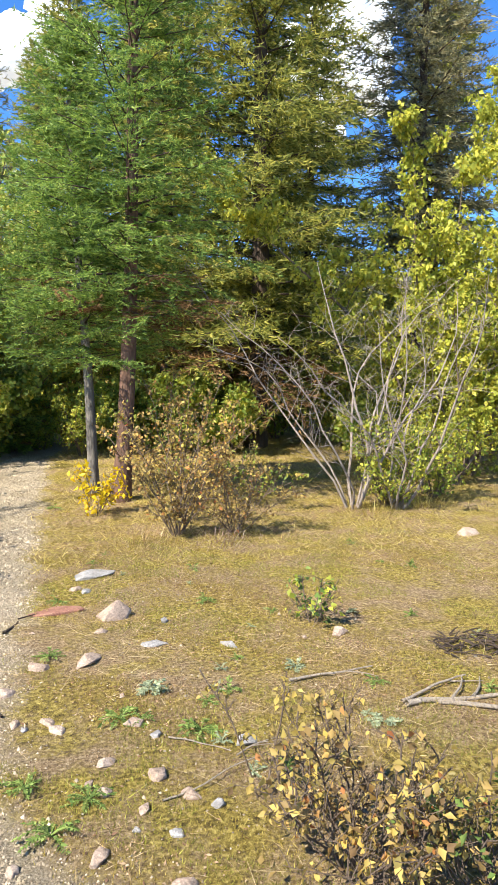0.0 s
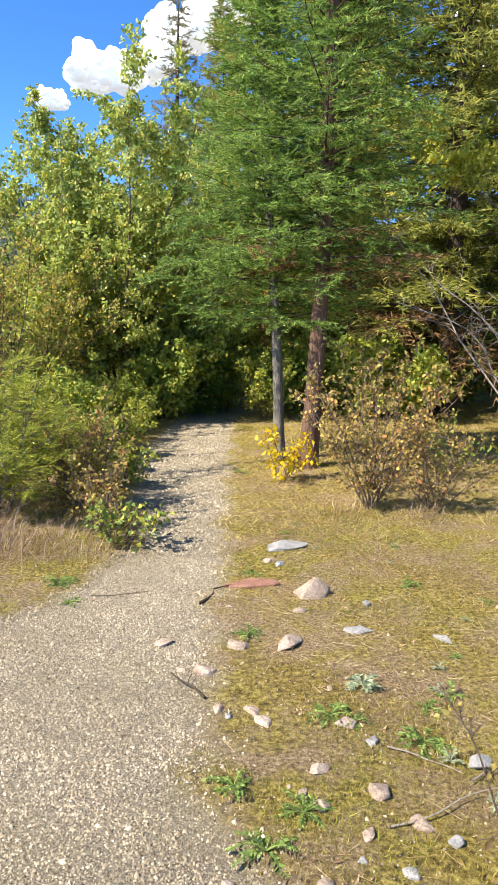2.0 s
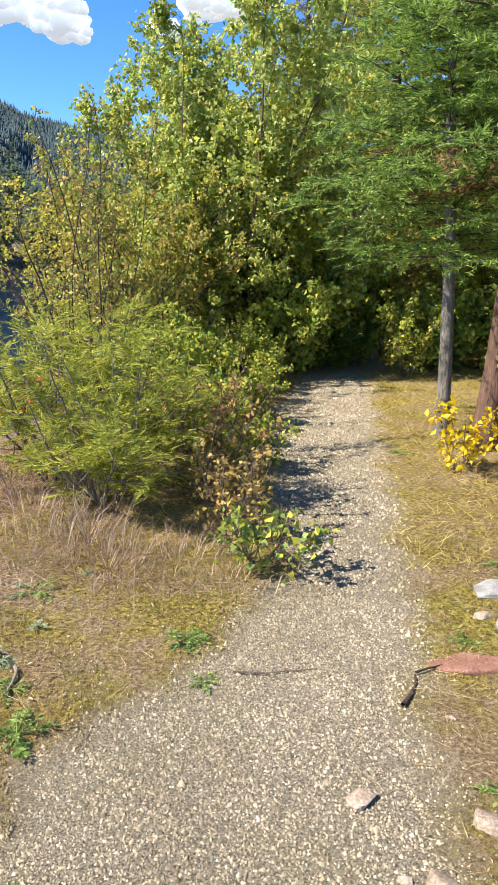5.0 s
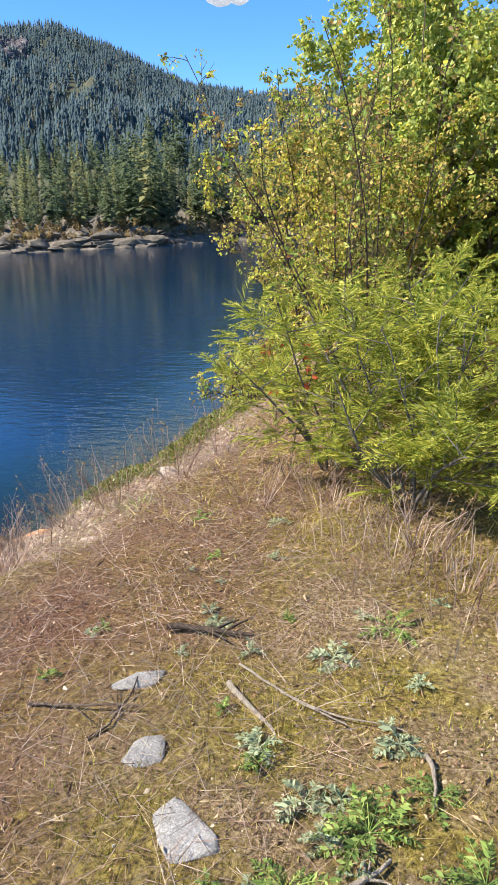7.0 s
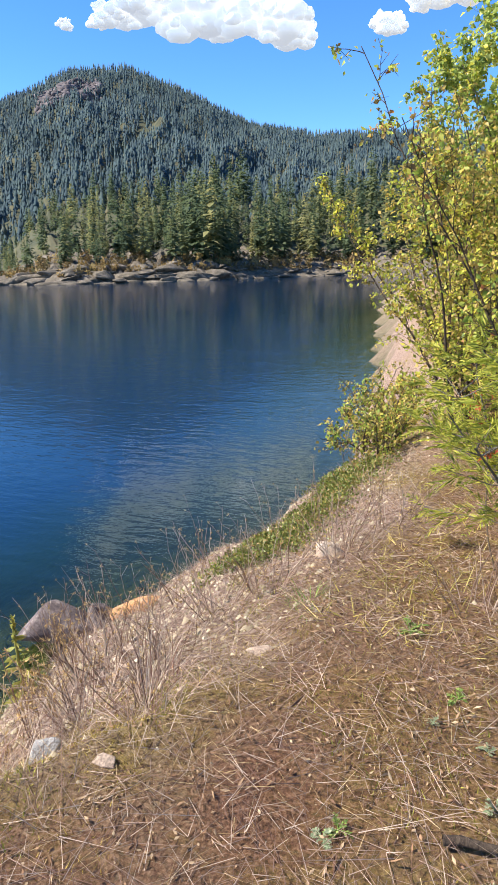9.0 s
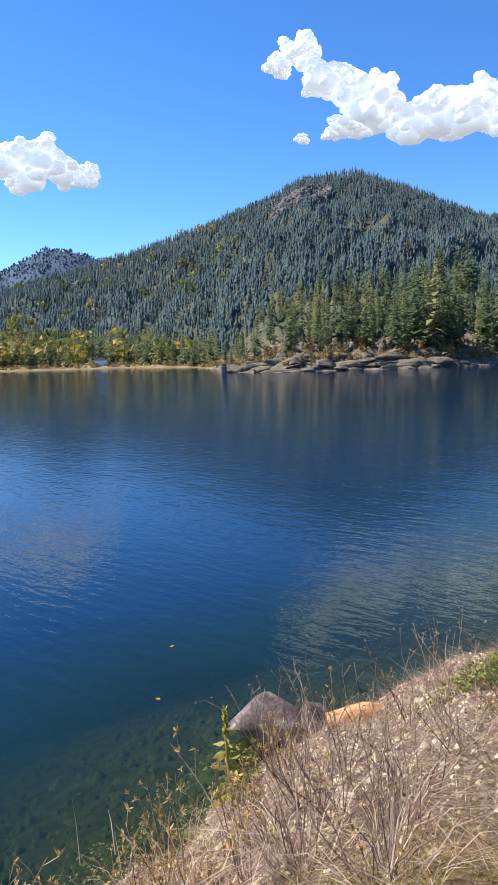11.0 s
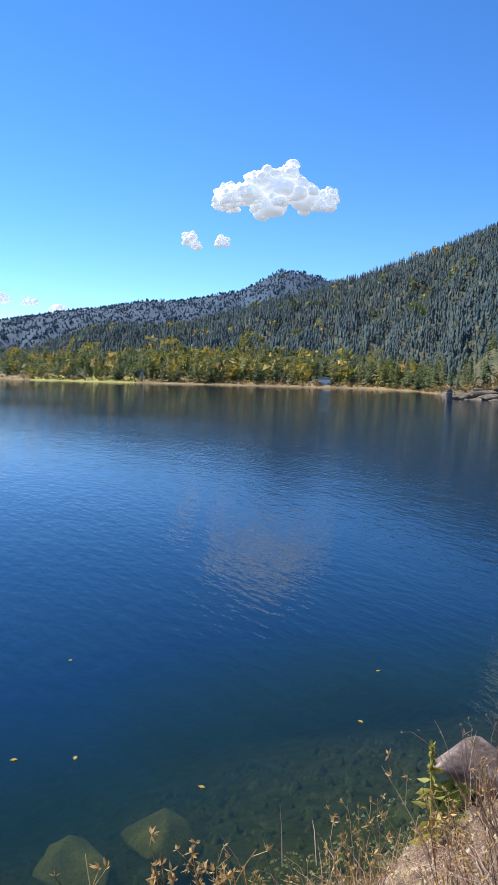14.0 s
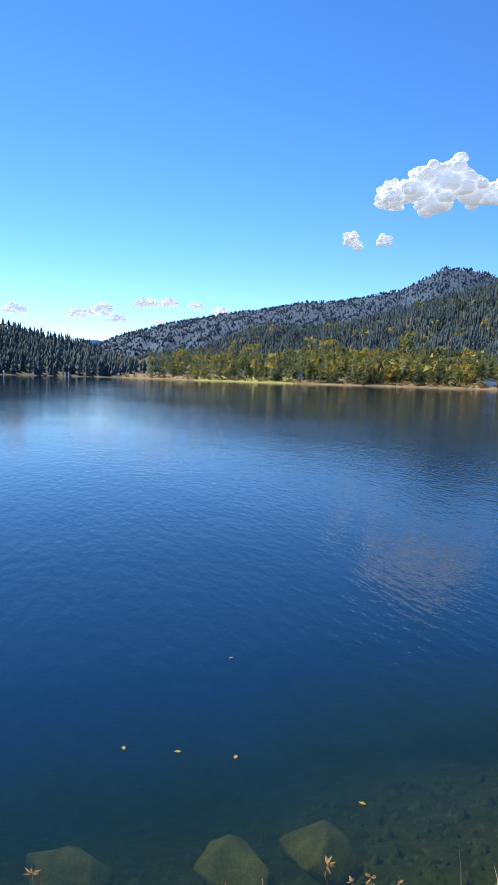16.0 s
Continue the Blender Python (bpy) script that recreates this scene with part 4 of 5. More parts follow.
# ---- trees round the clearing ----
conifer("fir_tree", (0.12, 8.84), "young green fir with a slim grey trunk beside the path", 5.6, 0.3, 1.45, 0.065, fir_needles, fir_bark, limbs=135, twigs=27, needle=0.055, per=42, lean=(-0.05, 0.0), width=0.012, twig_len=0.36, shape=0.7)
conifer("fir_tree", (0.43, 8.33), "tall fir with reddish bark and browning lower limbs", 9.5, 0.23, 1.5, 0.1, fir_needles, red_bark, limbs=180, twigs=23, needle=0.06, per=40, lean=(0.035, 0.0), dead_low=0.06, width=0.013, twig_len=0.38, shape=0.6)
big = conifer("spruce_tree", (3.4, 13.6), "tall spruce with dark drooping limbs", 15, 0.1, 3.0, 0.2, spruce_needles, dark_bark, limbs=200, twigs=50, needle=0.15, per=16, width=0.03, twig_len=0.62, droop=-0.6, dead_low=0.05, group="spruces behind the clearing", shape=0.7)
thin = conifer("spruce_tree", (1.7, 14.6), "tall spruce with dark drooping limbs", 13, 0.12, 2.3, 0.16, spruce_needles, dark_bark, limbs=160, twigs=42, needle=0.15, per=15, width=0.03, twig_len=0.55, droop=-0.5, dead_low=0.1, group="spruces behind the clearing", shape=0.7)
conifer("pine_tree", (7.6, 15.2), "tall grey-green pine with lichen-hung limbs", 14, 0.3, 2.2, 0.17, grey_needles, dark_bark, limbs=150, twigs=38, needle=0.15, per=13, width=0.028, twig_len=0.55, droop=-0.6, shape=0.55)
conifer("dead_spruce", (-2.3, 20.5), "half-dead grey spruce with a thin ragged crown", 10.5, 0.2, 1.2, 0.12, grey_needles, dark_bark, limbs=100, twigs=20, needle=0.12, per=10, width=0.025, twig_len=0.3, droop=-0.5, shape=0.5)
for src, x, y, turn, s in ((thin, -0.2, 19.5, 1.0, 0.95), (big, 6.0, 18.5, 2.0, 0.9), (thin, 9.5, 18.0, 3.0, 1.05), (big, 11.5, 13.5, 4.0, 0.8), (big, 2.2, 21.5, 0.5, 0.85), (thin, 13.5, 9.0, 1.7, 0.9), (thin, 4.6, 17.2, 4.4, 0.75), (big, -1.2, 23.0, 3.3, 0.75)):
    c = copy_thing(src, pose(x, y, ground_z(x, y) - 0.03, 0, 0, math.degrees(turn)) @ Matrix.Scale(s, 4))
conifer("fir_sapling", (-1.35, 13.7), "low dark green fir sapling at the path's bend", 1.9, 0.02, 1.0, 0.035, fir_needles, fir_bark, limbs=80, twigs=30, needle=0.08, per=18, width=0.018, twig_len=0.25, shape=0.8)
conifer("fir_sapling", (-2.3, 14.6), "low dark green fir sapling at the path's bend", 3.2, 0.04, 1.1, 0.05, fir_needles, fir_bark, limbs=90, twigs=28, needle=0.09, per=16, width=0.02, twig_len=0.28)

broadleaf("birch_tree", (-2.45, 12.9), "birch with small green and yellowing leaves", 5.7, 1.75, birch_leaves, twig_bark, 11, 40, 0.07, 56000, 0.04, 0.14, 2.6, 0.08, shape_top=0.75, tint=(poplar_leaves, 0.13, "yellowing leaves"), group="birches by the lake")
broadleaf("birch_tree", (-3.3, 12.6), "birch with small green and yellowing leaves", 4.9, 1.5, birch_leaves, twig_bark, 10, 34, 0.07, 42000, 0.035, 0.12, 2.5, 0.08, shape_top=0.75, tint=(poplar_leaves, 0.2, "yellowing leaves"), group="birches by the lake")
broadleaf("birch_tree", (-3.6, 14.5), "birch with small green and yellowing leaves", 5.0, 1.4, birch_leaves, twig_bark, 5, 36, 0.07, 22000, 0.035, 0.1, 3.0, 0.07, tint=(gold_leaves, 0.2, "golden leaves"), group="birches by the lake")
broadleaf("birch_tree", (-1.55, 15.9), "birch with small green and yellowing leaves", 5.6, 1.5, birch_leaves, twig_bark, 5, 34, 0.075, 17000, 0.035, 0.1, 3.0, 0.07, group="birches by the lake")
broadleaf("poplar_tree", (5.7, 9.6), "young poplar with bright yellow-green leaves", 5.6, 1.9, poplar_leaves, twig_bark, 6, 40, 0.075, 32000, 0.035, 0.15, 2.6, 0.08, group="poplars", hang=0.7)
broadleaf("poplar_tree", (7.6, 9.2), "young poplar with bright yellow-green leaves", 6.4, 2.0, poplar_leaves, twig_bark, 6, 36, 0.08, 22000, 0.04, 0.12, 2.6, 0.08, group="poplars", hang=0.7)
broadleaf("poplar_tree", (5.05, 8.8), "young poplar with bright yellow-green leaves", 3.4, 1.0, poplar_leaves, twig_bark, 6, 30, 0.07, 9000, 0.025, 0.05, 2.2, 0.09, group="poplars", hang=0.7)

broadleaf("bare_shrub", (3.05, 7.5), "leafless many-stemmed shrub with pale grey bark", 3.3, 1.1, straw, bare_bark, 9, 15, 0.03, 0, 0.02, 0.2, 2.0, 0.15, lean=(-0.12, 0), category="shrub", twig=0.6)
broadleaf("bare_shrub", (3.55, 7.35), "leafless many-stemmed shrub with pale grey bark", 2.6, 0.9, straw, bare_bark, 7, 14, 0.03, 0, 0.018, 0.2, 1.9, 0.15, category="shrub", twig=0.6)
broadleaf("low_shrub", (3.5, 7.5), "green and yellow shrub round bare stems", 1.1, 0.55, shrub_leaves, twig_bark, 9, 14, 0.045, 2800, 0.012, 0.05, 1.6, 0.12, category="shrub", tint=(poplar_leaves, 0.45, "yellow-green leaves"))
broadleaf("low_shrub", (4.3, 7.9), "green and yellow shrub round bare stems", 1.0, 0.6, shrub_leaves, twig_bark, 8, 14, 0.045, 2400, 0.012, 0.05, 1.4, 0.12, category="shrub", tint=(poplar_leaves, 0.5, "yellow-green leaves"))

# the understorey at the back of the clearing
spots = ((0.9, 15.6, 2.2), (2.0, 15.2, 2.4), (3.0, 15.8, 2.0), (4.2, 15.0, 1.7), (5.4, 13.4, 1.8), (6.6, 12.6, 1.7), (8.0, 12.4, 1.9), (0.2, 17.5, 2.6), (-3.4, 16.8, 2.6), (-1.2, 17.8, 2.2), (5.0, 11.4, 1.0), (9.5, 11.0, 2.2), (-1.8, 12.5, 1.4), (-1.95, 13.5, 2.5), (-1.0, 14.9, 2.0), (0.7, 13.7, 1.4), (1.7, 13.2, 1.5), (2.6, 12.7, 1.3), (2.6, 17.6, 2.6), (4.0, 17.4, 2.4), (5.6, 16.4, 2.6), (7.0, 15.8, 2.4), (1.2, 18.6, 2.8), (3.4, 19.4, 2.8))
for q, (x, y, h) in enumerate(spots):
    broadleaf("understorey_shrub", (x, y), "leafy green shrub at the forest edge", h, 0.95, shrub_leaves, twig_bark, 6, 22, 0.1, 4200, 0.02, 0.05, 1.7, 0.1, category="shrub", group="forest edge shrubs", tint=(poplar_leaves, 0.12 + 0.1 * (q % 3), "yellow-green leaves"))
broadleaf("amber_shrub", (-0.25, 15.0), "amber autumn shrub in the shade of the path", 2.6, 0.9, gold_leaves, twig_bark, 7, 22, 0.07, 3000, 0.018, 0.05, 2.4, 0.09, category="shrub", tint=(russet_leaves, 0.5, "russet leaves"))
for q, (x, y, h) in enumerate(((-1.95, 9.0, 0.55), (-2.0, 10.2, 0.6), (-1.95, 11.3, 0.6), (-1.6, 13.0, 0.7), (-0.75, 13.9, 0.6), (-1.55, 7.3, 0.5))):
    broadleaf("verge_weed", (x, y), "low green and yellow weed shrub at the path's verge", h, 0.36, shrub_leaves, twig_bark, 8, 12, 0.045, 1500, 0.006, 0.05, 1.2, 0.14, category="shrub", group="verge weeds", tint=(poplar_leaves, 0.45, "yellow-green leaves"))
broadleaf("path_shrub", (-0.02, 12.5), "fresh green shrub at the path's edge", 1.25, 0.55, shrub_leaves, twig_bark, 7, 16, 0.055, 2400, 0.012, 0.05, 1.6, 0.12, category="shrub", tint=(poplar_leaves, 0.5, "yellow-green leaves"))

# ---- shrubs by the trunks ----
broadleaf("yellow_sapling", (0.12, 7.6), "small sapling with bright yellow leaves", 0.55, 0.3, bright_yellow, twig_bark, 5, 8, 0.06, 330, 0.006, 0.2, 1.6, 0.12, category="sapling")
broadleaf("russet_shrub", (0.85, 6.5), "dry russet shrub with curled yellow-brown leaves", 1.35, 0.45, russet_leaves, twig_bark, 12, 15, 0.04, 2300, 0.008, 0.1, 2.0, 0.13, category="shrub", group="russet shrubs", tint=(gold_leaves, 0.2, "yellow leaves"))
broadleaf("russet_shrub", (1.1, 7.9), "dry russet shrub with curled yellow-brown leaves", 1.6, 0.5, russet_leaves, twig_bark, 9, 14, 0.045, 1500, 0.008, 0.2, 2.2, 0.12, category="shrub", group="russet shrubs", tint=(shrub_leaves, 0.3, "green leaves"))
broadleaf("russet_shrub", (1.45, 6.6), "dry russet shrub with curled yellow-brown leaves", 0.7, 0.4, russet_leaves, twig_bark, 10, 10, 0.035, 900, 0.006, 0.1, 1.2, 0.15, category="shrub", group="russet shrubs")
broadleaf("russet_shrub", (1.9, 7.7), "dry russet shrub with curled yellow-brown leaves", 0.75, 0.4, shrub_leaves, twig_bark, 7, 10, 0.045, 500, 0.006, 0.2, 1.5, 0.15, category="shrub", group="russet shrubs", tint=(gold_leaves, 0.4, "yellow leaves"))
broadleaf("rose_bush", (0.82, 1.9), "low bramble with yellow, red and brown leaves", 0.5, 0.36, russet_leaves, twig_bark, 16, 10, 0.034, 900, 0.004, 0.15, 1.2, 0.14, category="bush", tint=(gold_leaves, 0.3, "yellow leaves"))
broadleaf("rose_bush", (1.2, 1.75), "low bramble with yellow, red and brown leaves", 0.45, 0.34, russet_leaves, twig_bark, 12, 8, 0.03, 600, 0.004, 0.15, 1.1, 0.14, category="bush", tint=(weed_leaves, 0.3, "green leaves"))
broadleaf("tall_bramble", (0.62, 2.35), "thin bramble shoot with a few yellow leaves", 0.6, 0.14, gold_leaves, twig_bark, 2, 7, 0.03, 60, 0.004, 0.4, 4.0, 0.06, category="bramble")
broadleaf("poplar_sapling", (1.4, 4.05), "knee-high poplar sapling with green-yellow leaves", 0.36, 0.2, weed_leaves, twig_bark, 5, 8, 0.045, 130, 0.005, 0.1, 2.0, 0.1, category="sapling", tint=(poplar_leaves, 0.4, "yellow-green leaves"))

# ---- the thicket between path and lake ----
def cedar(at, label, height, reach, stems, limbs=8, sprays=9):
    """A young cedar: bare rising stems, limbs, and flat drooping sprays of small scale leaves in two rows."""
    root = thing("cedar_bush", (at[0], at[1], ground_z(*at) - 0.02), label, "bush", "cedar bushes")
    wood, T0, T1 = Bag(), [], []
    for q in range(stems):
        az = q * 2.4 + rng.normal() * 0.35
        out = reach * rng.uniform(0.35, 1.0)
        d = unit(np.array([math.cos(az) * out, math.sin(az) * out, height * rng.uniform(0.55, 1.0)]))
        p = bent([math.cos(az) * 0.05, math.sin(az) * 0.05, 0], d, height * rng.uniform(0.75, 1.15), 9, 0.25, 0.09)
        stem = Bag()
        tube(stem, p, np.linspace(0.013 * rng.uniform(0.7, 1.1), 0.003, 10), 6)
        stem.out("stem", fir_bark, root, smooth=True)
        for v in range(limbs):
            u = rng.uniform(0.12, 1.0)
            c, dd = along(p, np.array([u]))
            o = unit(dd[0] * 0.5 + sphere_dirs(1)[0] * np.array([1, 1, 0.35]))
            l2 = reach * rng.uniform(0.35, 0.75) * (1.15 - 0.55 * u)
            p2 = bent(c[0], o, l2, 5, 0.05, 0.12)
            tube(wood, p2, np.linspace(0.004, 0.0015, 6), 4)
            s0, sd = along(p2, np.concatenate([rng.uniform(0.25, 1.0, sprays - 1), [0.99]]))
            for a, e in zip(s0, sd):
                ax = unit(e * 0.8 + sphere_dirs(1)[0] * np.array([0.8, 0.8, 0.4]))
                L = rng.uniform(0.09, 0.2)
                rib = bent(a, ax, L, 4, -0.45, 0.05)
                side = unit(np.cross(ax, [0, 0, 1.0]) + rng.normal(size=3) * 0.2)
                w = np.linspace(0.1, 1.0, 10)
                r0, rd = along(rib, w)
                row = L * 0.36 * (1.05 - 0.8 * w)[:, None]
                for sg in (-1, 1):
                    T0.append(r0)
                    T1.append(r0 + (side * sg + rd * 0.9 + rng.normal(size=(10, 3)) * 0.12) * row)
    tagged(wood.out("twig_wood", fir_bark, root), kind="stuff")
    T0, T1 = np.concatenate(T0), np.concatenate(T1)
    V, F = blades(T0, T1, 0.0075, fold=0.15)
    tagged(solid("foliage", V, F, cedar_sprays, root), kind="stuff")
    return root


cedar((-2.35, 6.15), "feathery yellow-green cedar bush by the lake", 1.1, 0.75, 11, 10, 10)
cedar((-2.05, 6.9), "feathery yellow-green cedar bush by the lake", 0.9, 0.65, 8, 9, 9)
cedar((-2.95, 6.6), "feathery yellow-green cedar bush with a bare leaning stem", 1.15, 0.7, 8, 9, 9)
broadleaf("red_sprig", (-3.15, 6.35), "small shrub shoot with bright red leaves", 0.95, 0.16, red_leaves, twig_bark, 2, 5, 0.05, 40, 0.005, 0.6, 3.0, 0.08, category="shrub")
broadleaf("spindly_alder", (-3.0, 7.7), "spindly alder with sparse small brown-green leaves", 3.0, 0.65, russet_leaves, dark_bark, 8, 18, 0.04, 1900, 0.009, 0.2, 3.6, 0.08, category="shrub", tint=(shrub_leaves, 0.55, "olive leaves"), twig=0.5)
broadleaf("golden_shrub", (-3.85, 9.3), "tall shrub with golden yellow leaves", 2.5, 0.75, gold_leaves, dark_bark, 10, 24, 0.042, 7500, 0.015, 0.1, 2.2, 0.1, category="shrub", group="golden shrubs", tint=(poplar_leaves, 0.55, "yellow-green leaves"))
broadleaf("golden_shrub", (-3.9, 10.3), "tall shrub with golden yellow leaves", 3.0, 0.85, gold_leaves, dark_bark, 10, 24, 0.045, 8000, 0.016, 0.1, 2.2, 0.1, category="shrub", group="golden shrubs", tint=(shrub_leaves, 0.45, "green leaves"))
broadleaf("golden_shrub", (-3.7, 11.2), "tall shrub with golden yellow leaves", 2.7, 0.85, gold_leaves, dark_bark, 10, 24, 0.046, 9000, 0.016, 0.1, 2.0, 0.1, category="shrub", group="golden shrubs", tint=(shrub_leaves, 0.5, "green leaves"))
broadleaf("golden_shrub", (-3.9, 11.9), "tall shrub with golden yellow leaves", 2.9, 0.8, poplar_leaves, dark_bark, 9, 24, 0.048, 9000, 0.016, 0.05, 2.0, 0.1, category="shrub", group="golden shrubs", tint=(gold_leaves, 0.3, "golden leaves"))
for q, (x, y, h) in enumerate(((-2.35, 8.5, 0.95), (-2.7, 9.5, 1.0), (-2.7, 10.9, 0.95), (-2.15, 8.0, 0.7), (-3.0, 9.9, 1.3), (-2.2, 12.6, 0.8), (-2.9, 8.4, 1.2), (-2.3, 11.8, 0.8))):
    broadleaf("thicket_shrub", (x, y), "dense low shrub along the gravel path", h, 0.5, shrub_leaves, twig_bark, 8, 14, 0.055, 3400, 0.01, 0.03, 1.4, 0.12, category="shrub", group="path thicket", tint=(poplar_leaves, 0.4, "yellow-green leaves"))
for x, y, h in ((-4.5, 9.0, 0.6), (-4.75, 9.8, 0.75), (-4.8, 10.7, 0.9)):
    broadleaf("bank_shrub", (x, y), "low yellow-brown shrub rooted in the bank", h, 0.42, gold_leaves, dark_bark, 9, 13, 0.04, 1500, 0.008, 0.05, 1.3, 0.14, category="shrub", group="bank shrubs", tint=(shrub_leaves, 0.45, "green leaves"))
broadleaf("dry_shrub", (-1.7, 6.35), "dry brown-stemmed shrub with withered leaves", 1.0, 0.36, russet_leaves, twig_bark, 12, 12, 0.04, 1100, 0.007, 0.1, 2.0, 0.12, category="shrub", group="dry shrubs")
broadleaf("dry_shrub", (-1.45, 5.85), "dry brown-stemmed shrub with withered leaves", 0.6, 0.3, russet_leaves, twig_bark, 10, 9, 0.04, 500, 0.006, 0.1, 1.6, 0.12, category="shrub", group="dry shrubs", tint=(gold_leaves, 0.25, "yellow leaves"))
broadleaf("aspen_sucker", (-1.2, 5.45), "low aspen shoots with round yellow-green leaves", 0.34, 0.32, poplar_leaves, twig_bark, 9, 7, 0.052, 260, 0.005, 0.1, 0.8, 0.12, category="sapling", tint=(weed_leaves, 0.5, "green leaves"))

# ---- rocks on the ground ----
stones = (
    ((0.15, 4.44), (0.15, 0.1, 0.13), pale_rock, "pale pointed rock lying on the moss", 0.2),
    ((-0.2, 4.62), (0.2, 0.11, 0.03), red_rock, "flat rusty red slab at the path's edge", 0.1),
    ((0.05, 5.34), (0.2, 0.12, 0.035), grey_rock, "flat grey slab half sunk in soil", 0.3),
    ((-0.27, 3.72), (0.09, 0.07, 0.04), pale_rock, "pale stone at the path's edge", 0.5),
    ((-0.01, 3.74), (0.12, 0.07, 0.05), pale_rock, "pale stone at the path's edge", 1.0),
    ((-0.42, 3.47), (0.05, 0.09, 0.05), pale_rock, "pale stone at the path's edge", 0.8),
    ((0.25, 2.58), (0.05, 0.06, 0.05), pale_rock, "small pale stone on the moss", 0.4),
    ((0.04, 2.5), (0.03, 0.04, 0.03), pale_rock, "small pale stone on the moss", 1.4),
    ((0.66, 2.74), (0.07, 0.05, 0.035), grey_rock, "grey stone bedded in moss", 0.6),
    ((0.81, 3.84), (0.08, 0.05, 0.04), grey_rock, "grey stone bedded in moss", 2.0),
    ((0.37, 3.93), (0.1, 0.06, 0.025), grey_rock, "grey stone bedded in moss", 0.0),
    ((0.28, 2.88), (0.04, 0.03, 0.025), grey_rock, "grey stone bedded in moss", 0.9),
    ((0.45, 2.33), (0.035, 0.03, 0.025), grey_rock, "grey stone bedded in moss", 0.3),
    ((0.28, 2.2), (0.04, 0.03, 0.02), grey_rock, "grey stone bedded in moss", 2.2),
    ((3.68, 6.05), (0.16, 0.1, 0.08), pale_rock, "pale rock in the grass", 0.3),
    ((1.5, 3.85), (0.07, 0.05, 0.05), pale_rock, "pale rock in the grass", 0.3),
    ((-0.65, 3.77), (0.06, 0.08, 0.02), pale_rock, "tan stone bedded in the gravel", 0.9),
    ((-3.04, 4.29), (0.15, 0.06, 0.035), grey_rock, "pale grey flat stone on the moss", 0.5),
    ((-2.83, 3.99), (0.1, 0.075, 0.03), grey_rock, "pale grey flat stone on the moss", 0.9),
    ((-2.57, 3.74), (0.16, 0.11, 0.022), grey_rock, "pale grey flat stone on the moss", 2.6),
    ((-3.93, 5.37), (0.12, 0.05, 0.02), pale_rock, "flat pale stone above the bank", 0.2),
    ((-4.08, 6.5), (0.13, 0.1, 0.1), pale_rock, "pale rock at the bank's lip", 0.4),
    ((-4.78, 5.56), (0.09, 0.07, 0.07), pale_rock, "pale stone on the sandy bank", 0.4),
    ((-4.95, 5.85), (0.07, 0.06, 0.05), pale_rock, "pale stone on the sandy bank", 0.4),
    ((-4.06, 4.5), (0.05, 0.035, 0.03), pale_rock, "pale stone on the sandy bank", 0.1),
    ((-4.41, 4.62), (0.1, 0.08, 0.09), grey_rock, "grey stone on the sandy bank", 1.1),
)
for q, (p, s, m, label, turn) in enumerate(stones):
    rock("stone", p, s, m, q + 1, label, turn, 0.3, 0.3, 2)
for q in range(24):
    x, y = random.gauss(-0.05, 0.35), random.uniform(1.9, 5.2)
    if q > 22:
        x, y = random.uniform(0.2, 2.6), random.uniform(2.0, 6.0)
    w = random.uniform(0.015, 0.045)
    rock("stone_chip", (x, y), (w * 1.4, w, w * 0.7), random.choice((pale_rock, pale_rock, grey_rock)), 400 + q, "small broken stone on the ground", q, 0.3, group="stone chips")
rock("boulder", (-6.62, 7.06, -1.5), (0.4, 0.34, 0.33), boulder_rock, 5, "big angular boulder at the water's edge", 0.6, 0.3, 0.25, 1)
rock("boulder", (-6.3, 7.25, -1.35), (0.14, 0.13, 0.22), boulder_rock, 58, "small dark rock leaning beside the boulder", 1.5, 0.3)
rock("orange_slab", (-5.8, 7.15, -1.13), (0.36, 0.15, 0.12), orange_rock, 53, "long orange-stained slab in the bank", 0.9, 0.3)
rock("ledge_rock", (-4.72, 4.4, -0.36), (0.36, 0.2, 0.12), pale_rock, 54, "flat pale ledge at the lip of the bank", 0.35, 0.3)
for q, (x, y, s) in enumerate(((-7.48, 5.0, 0.4), (-7.4, 4.4, 0.36), (-7.65, 3.4, 0.4), (-6.95, 4.0, 0.3))):
    rock("sunken_rock", (x, y, WATER - 0.22 - 0.03 * q), (s * 1.1, s * 0.75, s * 0.5), drowned_rock, 60 + q, "algae-covered boulder under clear water", 0.3 * q, 0.3, group="sunken boulders")


def pebbles(n, xs, ys, size, choose, name, material, label, flat=0.7):
    x, y = rng.uniform(*xs, n), rng.uniform(*ys, n)
    ok = rng.random(n) < choose(x, y)
    x, y = x[ok], y[ok]
    n = len(x)
    s = size * np.exp(rng.normal(0, 0.33, n))
    base = np.array([[1, 0, 0], [0, 1, 0], [-1, 0, 0], [0, -1, 0], [0, 0, 1]], float)
    V = base[None] * rng.uniform(0.55, 1.25, (n, 5, 3)) + rng.normal(size=(n, 5, 3)) * 0.16
    a = rng.random(n) * 6.3
    c, sn = np.cos(a)[:, None], np.sin(a)[:, None]
    V = np.stack([V[..., 0] * c - V[..., 1] * sn, V[..., 0] * sn + V[..., 1] * c, V[..., 2] * flat], -1) * s[:, None, None]
    V[:, :4, 2] -= 0.45 * s[:, None]
    V += np.stack([x, y, ground_h(x, y) + 0.2 * s], -1)[:, None]
    tri = np.array([[0, 1, 4], [1, 2, 4], [2, 3, 4], [3, 0, 4]])
    F = (np.arange(n)[:, None, None] * 5 + tri[None]).reshape(-1, 3)
    return tagged(solid(name, V.reshape(-1, 3), F, material), label, "gravel", kind="stuff")


